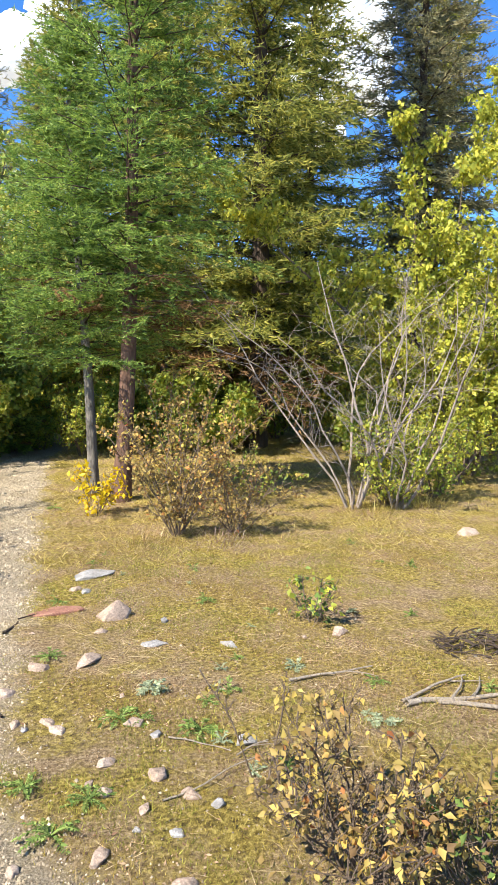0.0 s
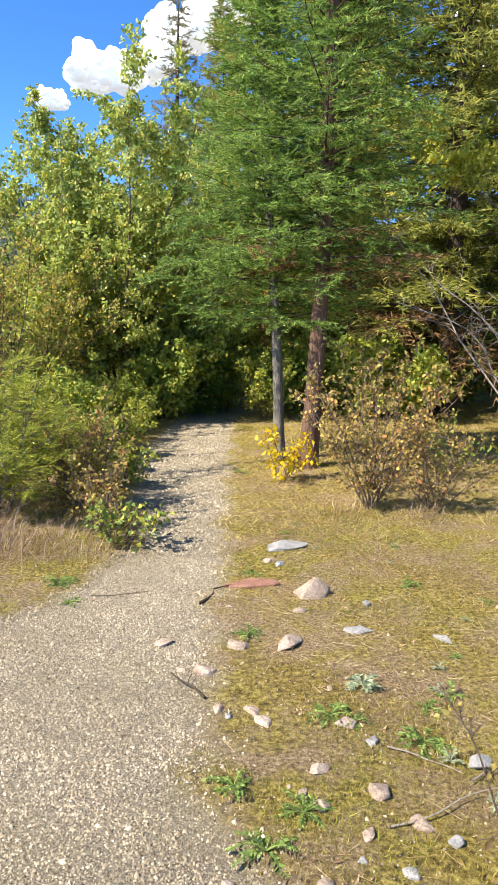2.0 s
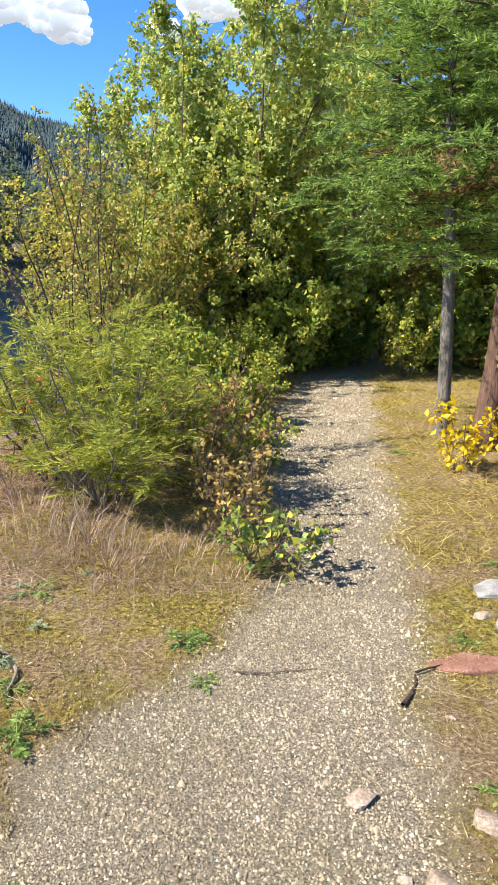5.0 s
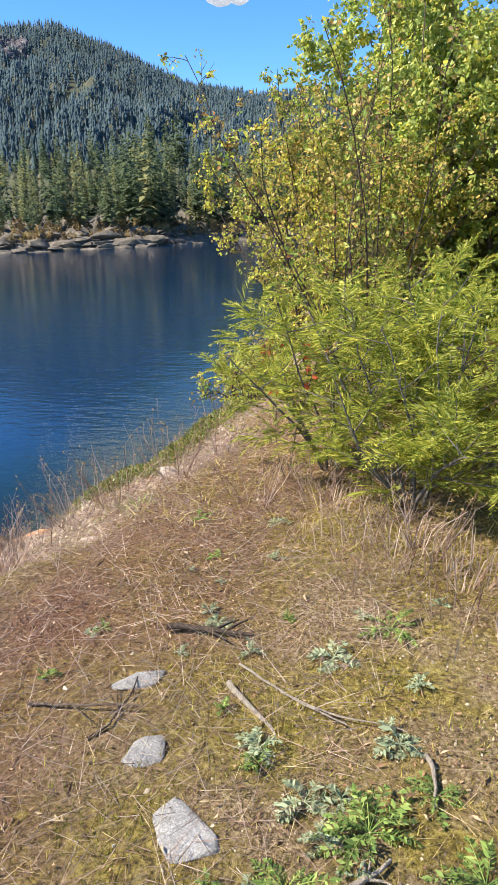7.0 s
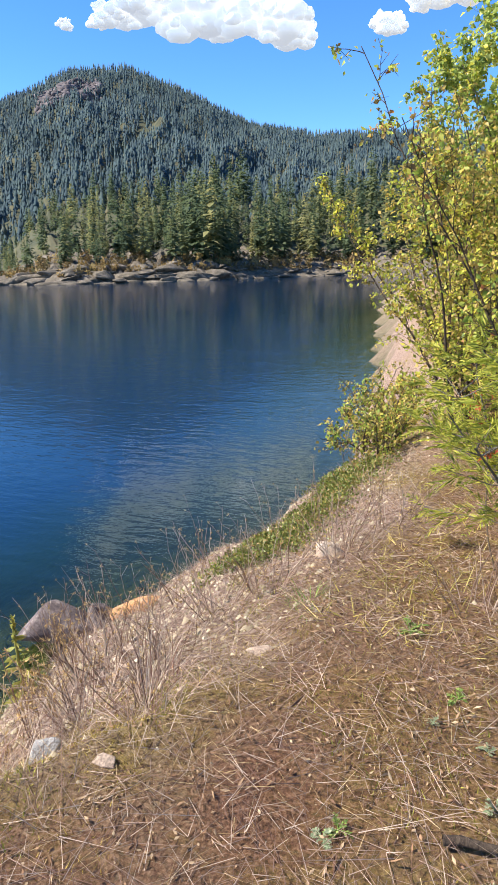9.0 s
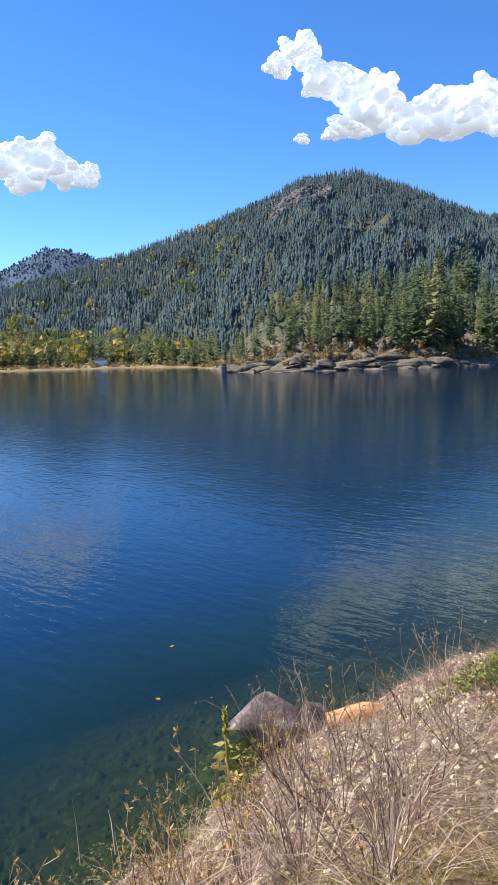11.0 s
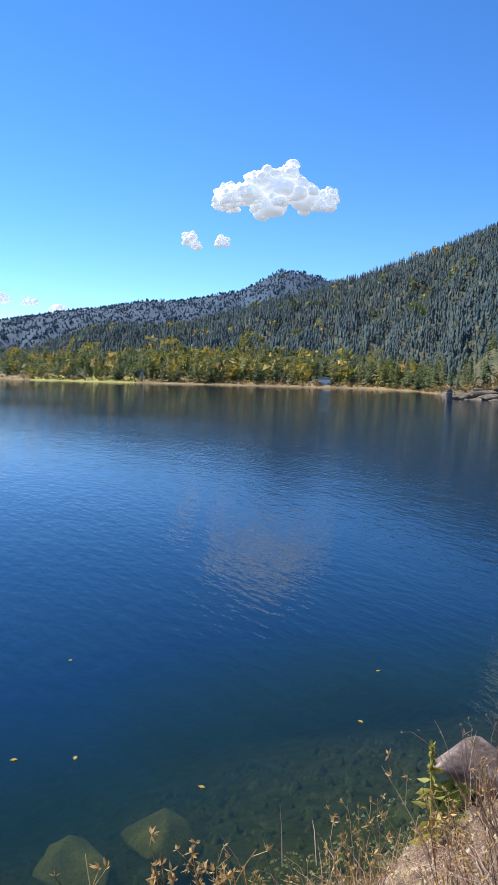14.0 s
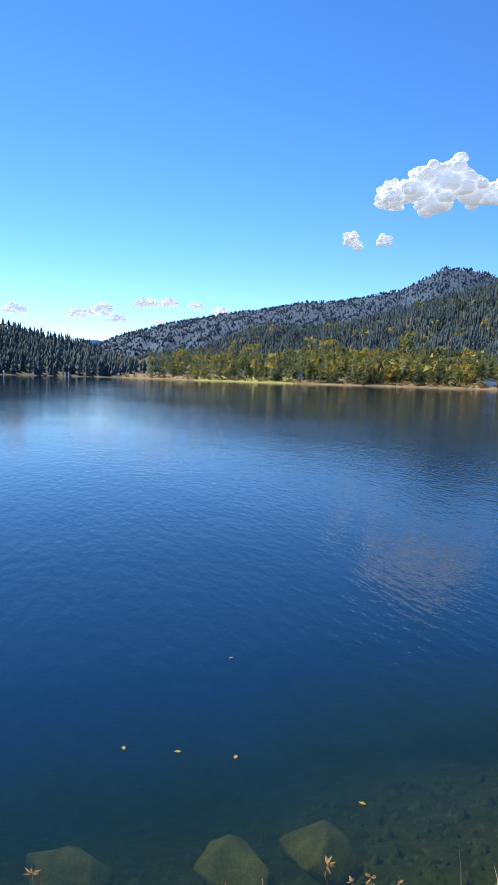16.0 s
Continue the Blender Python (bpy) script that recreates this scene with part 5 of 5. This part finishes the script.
pebbles(210000, (-2.6, 1.2), (1.0, 5.2), 0.0047, lambda x, y: gravel_share(x, y) + 0.03, "path_gravel", gravel_stones, "pale crushed gravel of the path")
pebbles(50000, (-2.3, 0.6), (5.2, 13), 0.009, lambda x, y: gravel_share(x, y), "far_path_gravel", gravel_stones, "pale crushed gravel of the path")
pebbles(16000, (-7.2, -3.7), (2.5, 9.5), 0.014, lambda x, y: np.clip(np.interp(y, EDGE_Y, EDGE_X) - x, 0, 1) * (ground_h(x, y) > -1.9) * 0.8, "bank_rubble", gravel_stones, "loose tan rubble on the bank")
pebbles(1500, (-2.3, 0.8), (1.2, 8), 0.0095, lambda x, y: gravel_share(x, y), "coarse_gravel", gravel_stones, "coarser stones among the gravel")
pebbles(2500, (-4.5, 3.5), (1.5, 9), 0.008, lambda x, y: 0.4 * (1 - gravel_share(x, y)), "ground_grit", gravel_stones, "small stones scattered on the moss")
pebbles(2600, (-9.0, -5.5), (1.5, 9), 0.05, lambda x, y: (ground_h(x, y) < -1.5) * 0.9, "lakebed_stones", lakebed_rock, "brown stones on the shallow lake bed")


# ---- grass, moss and litter ----
def off_path(x, y):
    return (1 - gravel_share(x, y)) * (ground_h(x, y) > WATER + 0.05)


def scatter(n, xs, ys, choose):
    x, y = rng.uniform(*xs, n), rng.uniform(*ys, n)
    ok = rng.random(n) < choose(x, y)
    return x[ok], y[ok]


def sward(name, x, y, length, lay, width, material, label, lift=0.0, thin=True):
    n = len(x)
    base = np.stack([x, y, ground_h(x, y) - 0.004 + lift * rng.random(n)], -1)
    az = rng.random(n) * 6.3
    up = np.clip(rng.normal(lay, 0.25, n), 0.04, 1.5)
    d = np.stack([np.cos(az) * np.cos(up), np.sin(az) * np.cos(up), np.sin(up)], -1)
    L = length * np.exp(rng.normal(0, 0.4, n))
    tip = base + d * L[:, None]
    tip[:, 2] = np.maximum(tip[:, 2], ground_h(tip[:, 0], tip[:, 1]) + 0.004)
    V, F = slivers(base, tip, width) if thin else blades(base, tip, width)
    return tagged(solid(name, V, F, material), label, "grass", kind="stuff")


x, y = scatter(300000, (-4.6, 3.2), (1.0, 6.5), lambda x, y: off_path(x, y) * (wave(x, y, 1.2, 0.5) > -0.35) * (1 - duff_share(x, y)))
lush = wave(x, y, 2.3, 1.5) + 0.5 * wave(x, y, 6.1, 4.0) > 0.12
sward("moss", x[lush], y[lush], 0.018, 1.0, 0.0042, green_moss, "patches of fresh olive-green moss")
sward("moss", x[~lush], y[~lush], 0.016, 0.9, 0.004, moss_tufts, "short dry golden-brown moss")
x, y = scatter(120000, (-3.8, 7), (5.5, 17), lambda x, y: off_path(x, y) * 0.8)
sward("meadow_grass", x, y, 0.07, 0.45, 0.0055, green_blades, "yellow-green trampled grass of the clearing")
x, y = scatter(110000, (-4.6, 4.5), (1.0, 9.5), lambda x, y: off_path(x, y) * np.clip(0.55 + 0.6 * wave(x, y, 0.9, 2.2), 0.1, 1) * (1 - 0.75 * duff_share(x, y)))
sward("dry_grass", x, y, 0.085, 0.16, 0.0019, straw, "dry straw lying over the moss", 0.012)
x, y = scatter(32000, (-6.4, -2.2), (3.0, 9.0), lambda x, y: off_path(x, y))
sward("bank_straw", x, y, 0.13, 0.25, 0.0022, rusty_straw, "reddish dry stalks matted on the bank", 0.015)
x, y = scatter(40000, (-4.8, 4), (1.2, 8), lambda x, y: off_path(x, y) * np.clip(0.5 + wave(x, y, 1.4, 5.0) + duff_share(x, y), 0, 1))
sward("leaf_litter", x, y, 0.015, 0.2, 0.008, litter, "brown leaf litter", 0.01, False)
x, y = scatter(9000, (-6.2, -1.8), (2.6, 8.6), lambda x, y: off_path(x, y) * np.clip(0.6 + 0.6 * wave(x, y, 1.8, 7.0), 0, 1))
sward("bank_litter", x, y, 0.02, 0.25, 0.009, litter, "dark red-brown litter and curled leaves on the bank", 0.02, False)


def tuft(name, at, label, n, length, material, spread=0.06, lay=1.0, width=0.004, category="grass", group=""):
    r = rng.normal(size=(n, 2)) * spread
    root = thing(name, (at[0], at[1], ground_z(*at)), label, category, group)
    az = np.arctan2(r[:, 1], r[:, 0]) + rng.normal(size=n) * 0.5
    up = np.clip(rng.normal(lay, 0.28, n), 0.1, 1.5)
    L = length * rng.uniform(0.5, 1.1, n)
    b = Bag()
    p0 = np.stack([r[:, 0], r[:, 1], 0 * L - 0.01], -1)
    d = np.stack([np.cos(az) * np.cos(up), np.sin(az) * np.cos(up), np.sin(up)], -1)
    mid = p0 + d * (L * 0.55)[:, None]
    tip = mid + unit(d + np.array([0, 0, -0.7])) * (L * 0.5)[:, None]
    side = unit(np.cross(d, [0.1, 0.2, 1.0])) * width / 2
    V = np.stack([p0 - side, p0 + side, mid - side * 0.8, mid + side * 0.8, tip], 1).reshape(-1, 3)
    k = np.arange(n)[:, None] * 5
    b.add(V, np.concatenate([k + [[0, 1, 3]], k + [[0, 3, 2]], k + [[2, 3, 4]]]))
    tagged(b.out("grass", material, root), kind="stuff")
    return root


for x, y, n, L, m, lab in ((-2.84, 5.6, 60, 0.16, green_blades, "tuft of yellow-green grass"), (-3.9, 5.78, 40, 0.14, weed_leaves, "small green grass tuft on the bank"), (-2.0, 5.2, 220, 0.34, rusty_straw, "clump of dry reddish grass"), (-2.35, 5.45, 220, 0.36, rusty_straw, "clump of dry reddish grass"), (-2.7, 5.85, 200, 0.34, rusty_straw, "clump of dry reddish grass"), (-1.65, 5.35, 160, 0.25, rusty_straw, "clump of dry reddish grass"),
                           (-1.3, 5.1, 120, 0.2, straw, "clump of dry grass at the path's edge"), (-4.35, 5.2, 90, 0.4, rusty_straw, "bleached grass hanging over the bank"), (-4.5, 4.9, 90, 0.42, rusty_straw, "bleached grass hanging over the bank"), (-4.15, 4.85, 70, 0.36, rusty_straw, "bleached grass hanging over the bank"), (1.75, 2.35, 40, 0.16, green_blades, "tuft of green grass"), (-3.3, 3.4, 50, 0.16, green_blades, "tuft of green grass"),
                           (-4.8, 4.6, 150, 0.3, rusty_straw, "clump of dry reddish grass"), (-5.2, 5.3, 120, 0.28, straw, "clump of dry grass on the bank"), (-2.5, 7.2, 200, 0.4, straw, "clump of dry grass under cedars"), (0.5, 6.3, 160, 0.22, straw, "clump of dry grass under shrubs"), (1.2, 6.2, 160, 0.22, rusty_straw, "clump of dry reddish grass"), (3.2, 7.2, 240, 0.3, green_blades, "yellow grass round bare stems"), (3.9, 7.4, 240, 0.3, green_blades, "yellow grass round bare stems")):
    tuft("grass_tuft", (x, y), lab, n, L, m, 0.05 + 0.12 * (n > 100), 0.8, 0.004, group="grass tufts")


def rosette(at, label, n, length, material, width=0.2, rise=0.6, group="low weeds"):
    """A low weed: arching leaves from one root, each with a midrib fold."""
    root = thing("weed", (at[0], at[1], ground_z(*at)), label, "weed", group)
    b, T0, T1 = Bag(), [], []
    for q in range(n):
        az = q * 2.4 + rng.normal() * 0.4
        up = rise * rng.uniform(0.1, 1.5)
        L = 0.8 * length * rng.uniform(0.45, 1.0)
        d = np.array([math.cos(az) * math.cos(up), math.sin(az) * math.cos(up), math.sin(up)])
        side = np.array([-math.sin(az), math.cos(az), 0])
        pts = [np.array([0, 0, 0.004])]
        for s in range(6):
            p = pts[-1] + d * L / 6
            p[2] = max(p[2], 0.006)
            pts.append(p)
            d = unit(d + np.array([0, 0, -0.22]) + rng.normal(size=3) * 0.06)
        pts = np.array(pts)
        tube(b, pts, np.linspace(0.0022, 0.0008, 7), 3)
        q2, d2 = along(pts, np.linspace(0.25, 0.97, 8))
        reach = L * width * np.array([0.6, 0.9, 1.1, 1.2, 1.1, 0.95, 0.7, 0.5])[:, None]
        for sg in (-1, 1):
            T0.append(q2)
            T1.append(q2 + (side * sg + d2 * 0.7 + rng.normal(size=(8, 3)) * 0.15) * reach)
        T0.append(pts[-2:-1]), T1.append(pts[-1:] + d2[-1:] * L * 0.1)
    T0, T1 = np.concatenate(T0), np.concatenate(T1)
    V, F = blades(T0, T1, np.linalg.norm(T1 - T0, axis=1) * 0.42, fold=0.1)
    b.add(V, F)
    tagged(b.out("foliage", material, root), kind="stuff")
    return root


for x, y, n, L, m in ((-0.15, 2.3, 22, 0.17, weed_leaves), (-0.02, 2.47, 22, 0.15, weed_leaves), (-0.26, 2.6, 20, 0.15, weed_leaves), (0.48, 2.88, 20, 0.17, weed_leaves), (0.13, 3.06, 16, 0.16, weed_leaves), (0.22, 3.02, 12, 0.1, weed_leaves), (0.55, 3.12, 14, 0.1, weed_leaves), (1.19, 2.2, 14, 0.12, grey_weed_leaves), (1.45, 3.18, 14, 0.13, weed_leaves), (1.3, 2.75, 14, 0.13, grey_weed_leaves), (0.3, 3.3, 20, 0.13, grey_weed_leaves),
                      (-0.22, 3.84, 18, 0.14, weed_leaves), (-0.2, 4.8, 12, 0.12, weed_leaves), (-1.4, 4.56, 24, 0.17, weed_leaves), (-1.28, 4.3, 14, 0.12, weed_leaves), (-1.83, 3.83, 24, 0.2, weed_leaves), (-2.1, 4.23, 14, 0.13, grey_weed_leaves), (-2.12, 3.89, 26, 0.22, weed_leaves), (-2.27, 3.66, 22, 0.18, weed_leaves), (-2.31, 3.94, 16, 0.14, grey_weed_leaves), (-1.97, 4.06, 16, 0.15, weed_leaves), (-2.35, 3.6, 12, 0.1, grey_weed_leaves), (-2.24, 4.86, 14, 0.2, weed_leaves), (-2.4, 4.6, 16, 0.14, grey_weed_leaves),
                      (-2.5, 4.1, 16, 0.13, grey_weed_leaves), (-3.0, 5.7, 14, 0.12, grey_weed_leaves), (-3.4, 5.6, 14, 0.12, weed_leaves), (0.8, 4.6, 16, 0.14, weed_leaves), (1.2, 4.3, 12, 0.1, weed_leaves), (-0.34, 8.05, 14, 0.16, weed_leaves), (1.75, 2.05, 18, 0.16, weed_leaves), (-1.6, 3.2, 18, 0.17, weed_leaves), (-3.2, 3.6, 16, 0.13, weed_leaves), (-2.9, 4.7, 12, 0.1, grey_weed_leaves)):
    rosette((x, y), "silvery green weed rosette in the moss" if m is grey_weed_leaves else "green leafy weed rosette", n, L, m, 0.2 if m is grey_weed_leaves else 0.13)

for q in range(60):
    x, y = (random.uniform(-0.1, 3.0), random.uniform(1.9, 6.5)) if q % 2 else (random.uniform(-3.4, -1.7), random.uniform(3.1, 5.4))
    if gravel_share(x, y) < 0.2:
        rosette((x, y), "small green weed sprig in the moss", random.randint(6, 11), random.uniform(0.05, 0.1), random.choice((weed_leaves, grey_weed_leaves)), 0.2, 0.9)

# the creeping green mat on the bank
n = 11000
x, y = rng.normal(-4.6, 0.17, n), rng.uniform(6.5, 8.7, n)
x = x + 0.12 * (y - 7.5) * 0.3 + 0.1 * wave(x, y, 2.0)
base = np.stack([x, y, ground_h(x, y) + 0.085 * rng.random(n)], -1)
d = sphere_dirs(n)
d[:, 2] = np.abs(d[:, 2])
V, F = blades(base, base + d * 0.024, 0.014)
tagged(solid("creeping_mat", V, F, creeper_leaves), "low mat of glossy green creeper on the bank", "ground cover", kind="stuff")


# ---- sticks ----
def stick(at, length, turn, radius, material, label, forks=2, lift=0.01, sag=0.0):
    root = thing("stick", (at[0], at[1], ground_z(*at) + radius * 0.6 + lift), label, "stick", "fallen sticks", turn)
    b = Bag()
    p = bent((-length / 2, 0, 0), (1, 0, 0), length, 8, sag, 0.12)
    p[:, 2] *= 0.15
    tube(b, p, np.linspace(radius, radius * 0.45, 9), 7)
    for f in range(forks):
        q, d = along(p, np.array([rng.uniform(0.3, 0.8)]))
        e = bent(q[0], unit(d[0] + np.array([0, rng.choice([-0.8, 0.8]), 0.15])), length * 0.35, 4, 0, 0.1)
        e[:, 2] = np.maximum(e[:, 2] * 0.3, -0.005)
        tube(b, e, np.linspace(radius * 0.55, radius * 0.2, 5), 5)
    b.out("wood", material, root, smooth=True)
    return root


stick((-2.61, 4.23), 0.3, -0.9, 0.012, bleached_wood, "bleached curved stick on the moss", 0)
stick((-2.48, 4.34), 0.5, -0.45, 0.0045, bleached_wood, "long pale stalk on the moss", 0)
stick((-2.3, 4.28), 0.45, -0.3, 0.004, bleached_wood, "long pale stalk on the moss", 0)
stick((-2.92, 4.69), 0.36, 0.5, 0.014, dark_bark, "dark forked stick on the moss", 3)
stick((-3.12, 4.1), 0.4, 0.3, 0.006, twig_bark, "thin brown twig on the moss", 1)
stick((-2.95, 4.12), 0.35, 1.1, 0.005, dark_bark, "thin dark twig over a stone", 1)
stick((-1.95, 4.12), 0.2, -0.8, 0.008, bleached_wood, "pale stalk beside weeds", 0)
stick((-0.42, 4.45), 0.4, 1.15, 0.011, dark_bark, "dark crooked stick at the path's edge", 1)
stick((-0.45, 3.35), 0.28, 1.9, 0.007, dark_bark, "dark twig at the path's edge", 1)
stick((1.85, 2.98), 0.75, 0.25, 0.016, bleached_wood, "bleached fallen branch in the grass", 3)
stick((1.95, 2.85), 0.6, -0.1, 0.014, bleached_wood, "bleached fallen branch in the grass", 2)
stick((1.7, 3.05), 0.5, 0.5, 0.01, bleached_wood, "bleached fallen branch in the grass", 1)
stick((1.25, 3.3), 0.5, 0.2, 0.008, bleached_wood, "bleached fallen branch in the grass", 1)
stick((0.7, 2.72), 0.3, 0.7, 0.004, bleached_wood, "thin pale twig on the moss", 2)
stick((0.5, 2.42), 0.5, 0.1, 0.004, bleached_wood, "thin pale stalk on the moss", 0)
stick((0.45, 2.75), 0.3, -0.6, 0.004, bleached_wood, "thin pale stalk on the moss", 0)
stick((-1.75, 2.6), 0.5, 0.2, 0.007, dark_bark, "dark twig lying on the gravel", 2)
stick((-1.0, 4.4), 0.35, 0.05, 0.004, twig_bark, "thin twig lying on the gravel", 1)
stick((-2.1, 3.75), 0.18, 1.0, 0.01, bleached_wood, "broken pale stick among weeds", 3)
root = thing("ash_heap", (2.25, 3.5, ground_z(2.25, 3.5)), "dark heap of charred twigs on the ground", "twig heap")
for q in range(90):
    b = Bag()
    a, rr = random.random() * 6.3, random.random() ** 0.6 * 0.28
    p = np.array([math.cos(a) * rr, math.sin(a) * rr * 0.7, 0.005 + 0.05 * (1 - rr / 0.28) * random.random()])
    t2 = random.random() * 6.3
    e = p + np.array([math.cos(t2), math.sin(t2), 0.1]) * random.uniform(0.04, 0.14)
    tube(b, [p, (p + e) / 2 + [0, 0, 0.005], e], [0.006, 0.005, 0.003], 5)
    b.out("twig", dark_bark, root)


# ---- weeds along the bank ----
def stalk_weed(at, height, n, heads, label, material=rusty_straw, spread=0.14, group="dry weeds on the bank", head=0.03):
    root = thing("dry_weed", (at[0], at[1], ground_z(*at) - 0.01), label, "weed", group)
    b, T0, T1 = Bag(), [], []
    for q in range(n):
        a = rng.random() * 6.3
        p = bent((math.cos(a) * spread * 0.4, math.sin(a) * spread * 0.4, 0), unit(np.array([math.cos(a) * spread * 2, math.sin(a) * spread * 2, 1.0])), height * rng.uniform(0.5, 1.1), 6, 0, 0.12)
        tube(b, p, np.linspace(0.0028, 0.0012, 7), 4)
        for f in range(heads):
            s, d = along(p, np.array([rng.uniform(0.45, 1.0)]))
            e = s[0] + unit(d[0] + sphere_dirs(1)[0] * 0.8) * height * rng.uniform(0.06, 0.2)
            tube(b, [s[0], (s[0] + e) / 2, e], [0.0015, 0.0012, 0.001], 3)
            m = 6
            T0.append(np.repeat(e[None], m, 0))
            T1.append(e + unit(sphere_dirs(m) + np.array([0, 0, 0.5])) * head * rng.uniform(0.5, 1.1, (m, 1)))
    b.out("stalk_wood", material, root)
    if T0:
        V, F = blades(np.concatenate(T0), np.concatenate(T1), head * 0.3)
        tagged(solid("seed_fluff", V, F, seed_heads, root, "pale papery seed heads"), kind="stuff")
    return root


for q, (x, y, h, n, hd) in enumerate(((-4.95, 4.6, 0.4, 9, 4), (-5.2, 4.35, 0.42, 10, 4), (-5.45, 4.7, 0.42, 10, 4), (-5.0, 4.1, 0.42, 9, 4), (-5.3, 4.0, 0.4, 8, 4), (-4.9, 3.7, 0.42, 6, 4), (-5.1, 3.4, 0.5, 5, 4), (-5.7, 5.0, 0.4, 9, 4), (-5.9, 5.5, 0.5, 8, 3), (-5.3, 5.1, 0.5, 10, 3), (-4.75, 3.2, 0.45, 4, 4), (-4.9, 2.9, 0.45, 3, 4), (-4.7, 4.9, 0.5, 8, 3), (-4.95, 2.6, 0.45, 3, 4), (-5.55, 4.25, 0.42, 8, 4), (-5.75, 4.6, 0.55, 7, 4))):
    stalk_weed((x, y), h, n, hd, "tawny dry weed with papery seed heads", straw if q % 2 else rusty_straw)
for x, y, h, n in ((-4.9, 5.5, 0.45, 16), (-4.7, 5.2, 0.45, 16), (-5.0, 5.9, 0.4, 12), (-4.5, 5.6, 0.35, 14), (-5.4, 5.9, 0.45, 12), (-6.1, 6.55, 0.55, 14), (-6.3, 6.8, 0.5, 10), (-5.9, 6.8, 0.6, 10), (-5.0, 6.5, 0.5, 8), (-4.8, 7.5, 0.45, 8), (-4.6, 8.7, 0.5, 8), (-4.3, 5.0, 0.35, 14), (-3.2, 5.9, 0.4, 14), (-2.9, 6.1, 0.4, 12), (-2.2, 5.6, 0.45, 16), (-5.3, 7.4, 0.5, 8), (-5.6, 6.9, 0.6, 8), (-4.25, 6.1, 0.5, 18), (-4.05, 6.6, 0.5, 16), (-4.5, 6.0, 0.5, 16), (-3.8, 6.9, 0.45, 14), (-4.6, 5.3, 0.5, 16), (-3.9, 6.3, 0.4, 14)):
    stalk_weed((x, y), h, n, 2, "brittle red-brown weed stalks", rusty_straw, 0.2, "brittle weed stalks", 0.016)

for q in range(26):
    x, y = random.uniform(-6.3, -5.1), random.uniform(3.6, 6.1)
    if ground_z(x, y) > WATER + 0.1:
        stalk_weed((x, y), random.uniform(0.22, 0.36), random.randint(7, 11), 4, "short tawny weed with papery seed heads", straw if q % 3 else rusty_straw, 0.16, "short weeds by the water", 0.022)

root = thing("mullein", (-6.07, 6.14, ground_z(-6.07, 6.14)), "yellowing leafy mullein on the bank by the boulder", "plant")
b = Bag()
p = bent((0, 0, 0), unit(np.array([-0.25, 0.12, 1.0])), 0.6, 8, 0.15, 0.04)
tube(b, p, np.linspace(0.014, 0.007, 9), 6)
b.out("stem", mullein_leaves, root)
q, d = along(p, np.linspace(0.05, 0.8, 26))
out = unit(np.cross(d, sphere_dirs(26)) + np.array([0, 0, -0.1]))
L = np.linspace(0.2, 0.07, 26)
V, F = blades(q, q + out * L[:, None], L * 0.42)
solid("leaves", V, F, mullein_leaves, root)
q, d = along(p, np.linspace(0.72, 1.0, 90))
V, F = blades(q, q + unit(sphere_dirs(90) + [0, 0, 0.5]) * 0.03, 0.016)
solid("flower_spike", V, F, mullein_leaves, root, "yellow-green flower spike")

# leaves adrift on the lake
for q, (x, y) in enumerate(((-8.67, 3.83), (-8.52, 4.23), (-8.34, 4.65), (-7.56, 5.35), (-10.2, 5.1), (-7.83, 6.98), (-8.6, 7.8))):
    a = q * 1.3
    V = [(-0.03, 0, 0.003), (0, -0.018, 0.006), (0.032, 0, 0.004), (0, 0.018, 0.007)]
    ob = solid("floating_leaf", V, np.array([[0, 1, 2], [0, 2, 3]]), gold_leaves)
    ob.location, ob.rotation_euler = (x, y, WATER + 0.002), (0, 0, a)
    tagged(ob, "yellow fallen leaf floating on the lake", "leaf", "floating leaves")
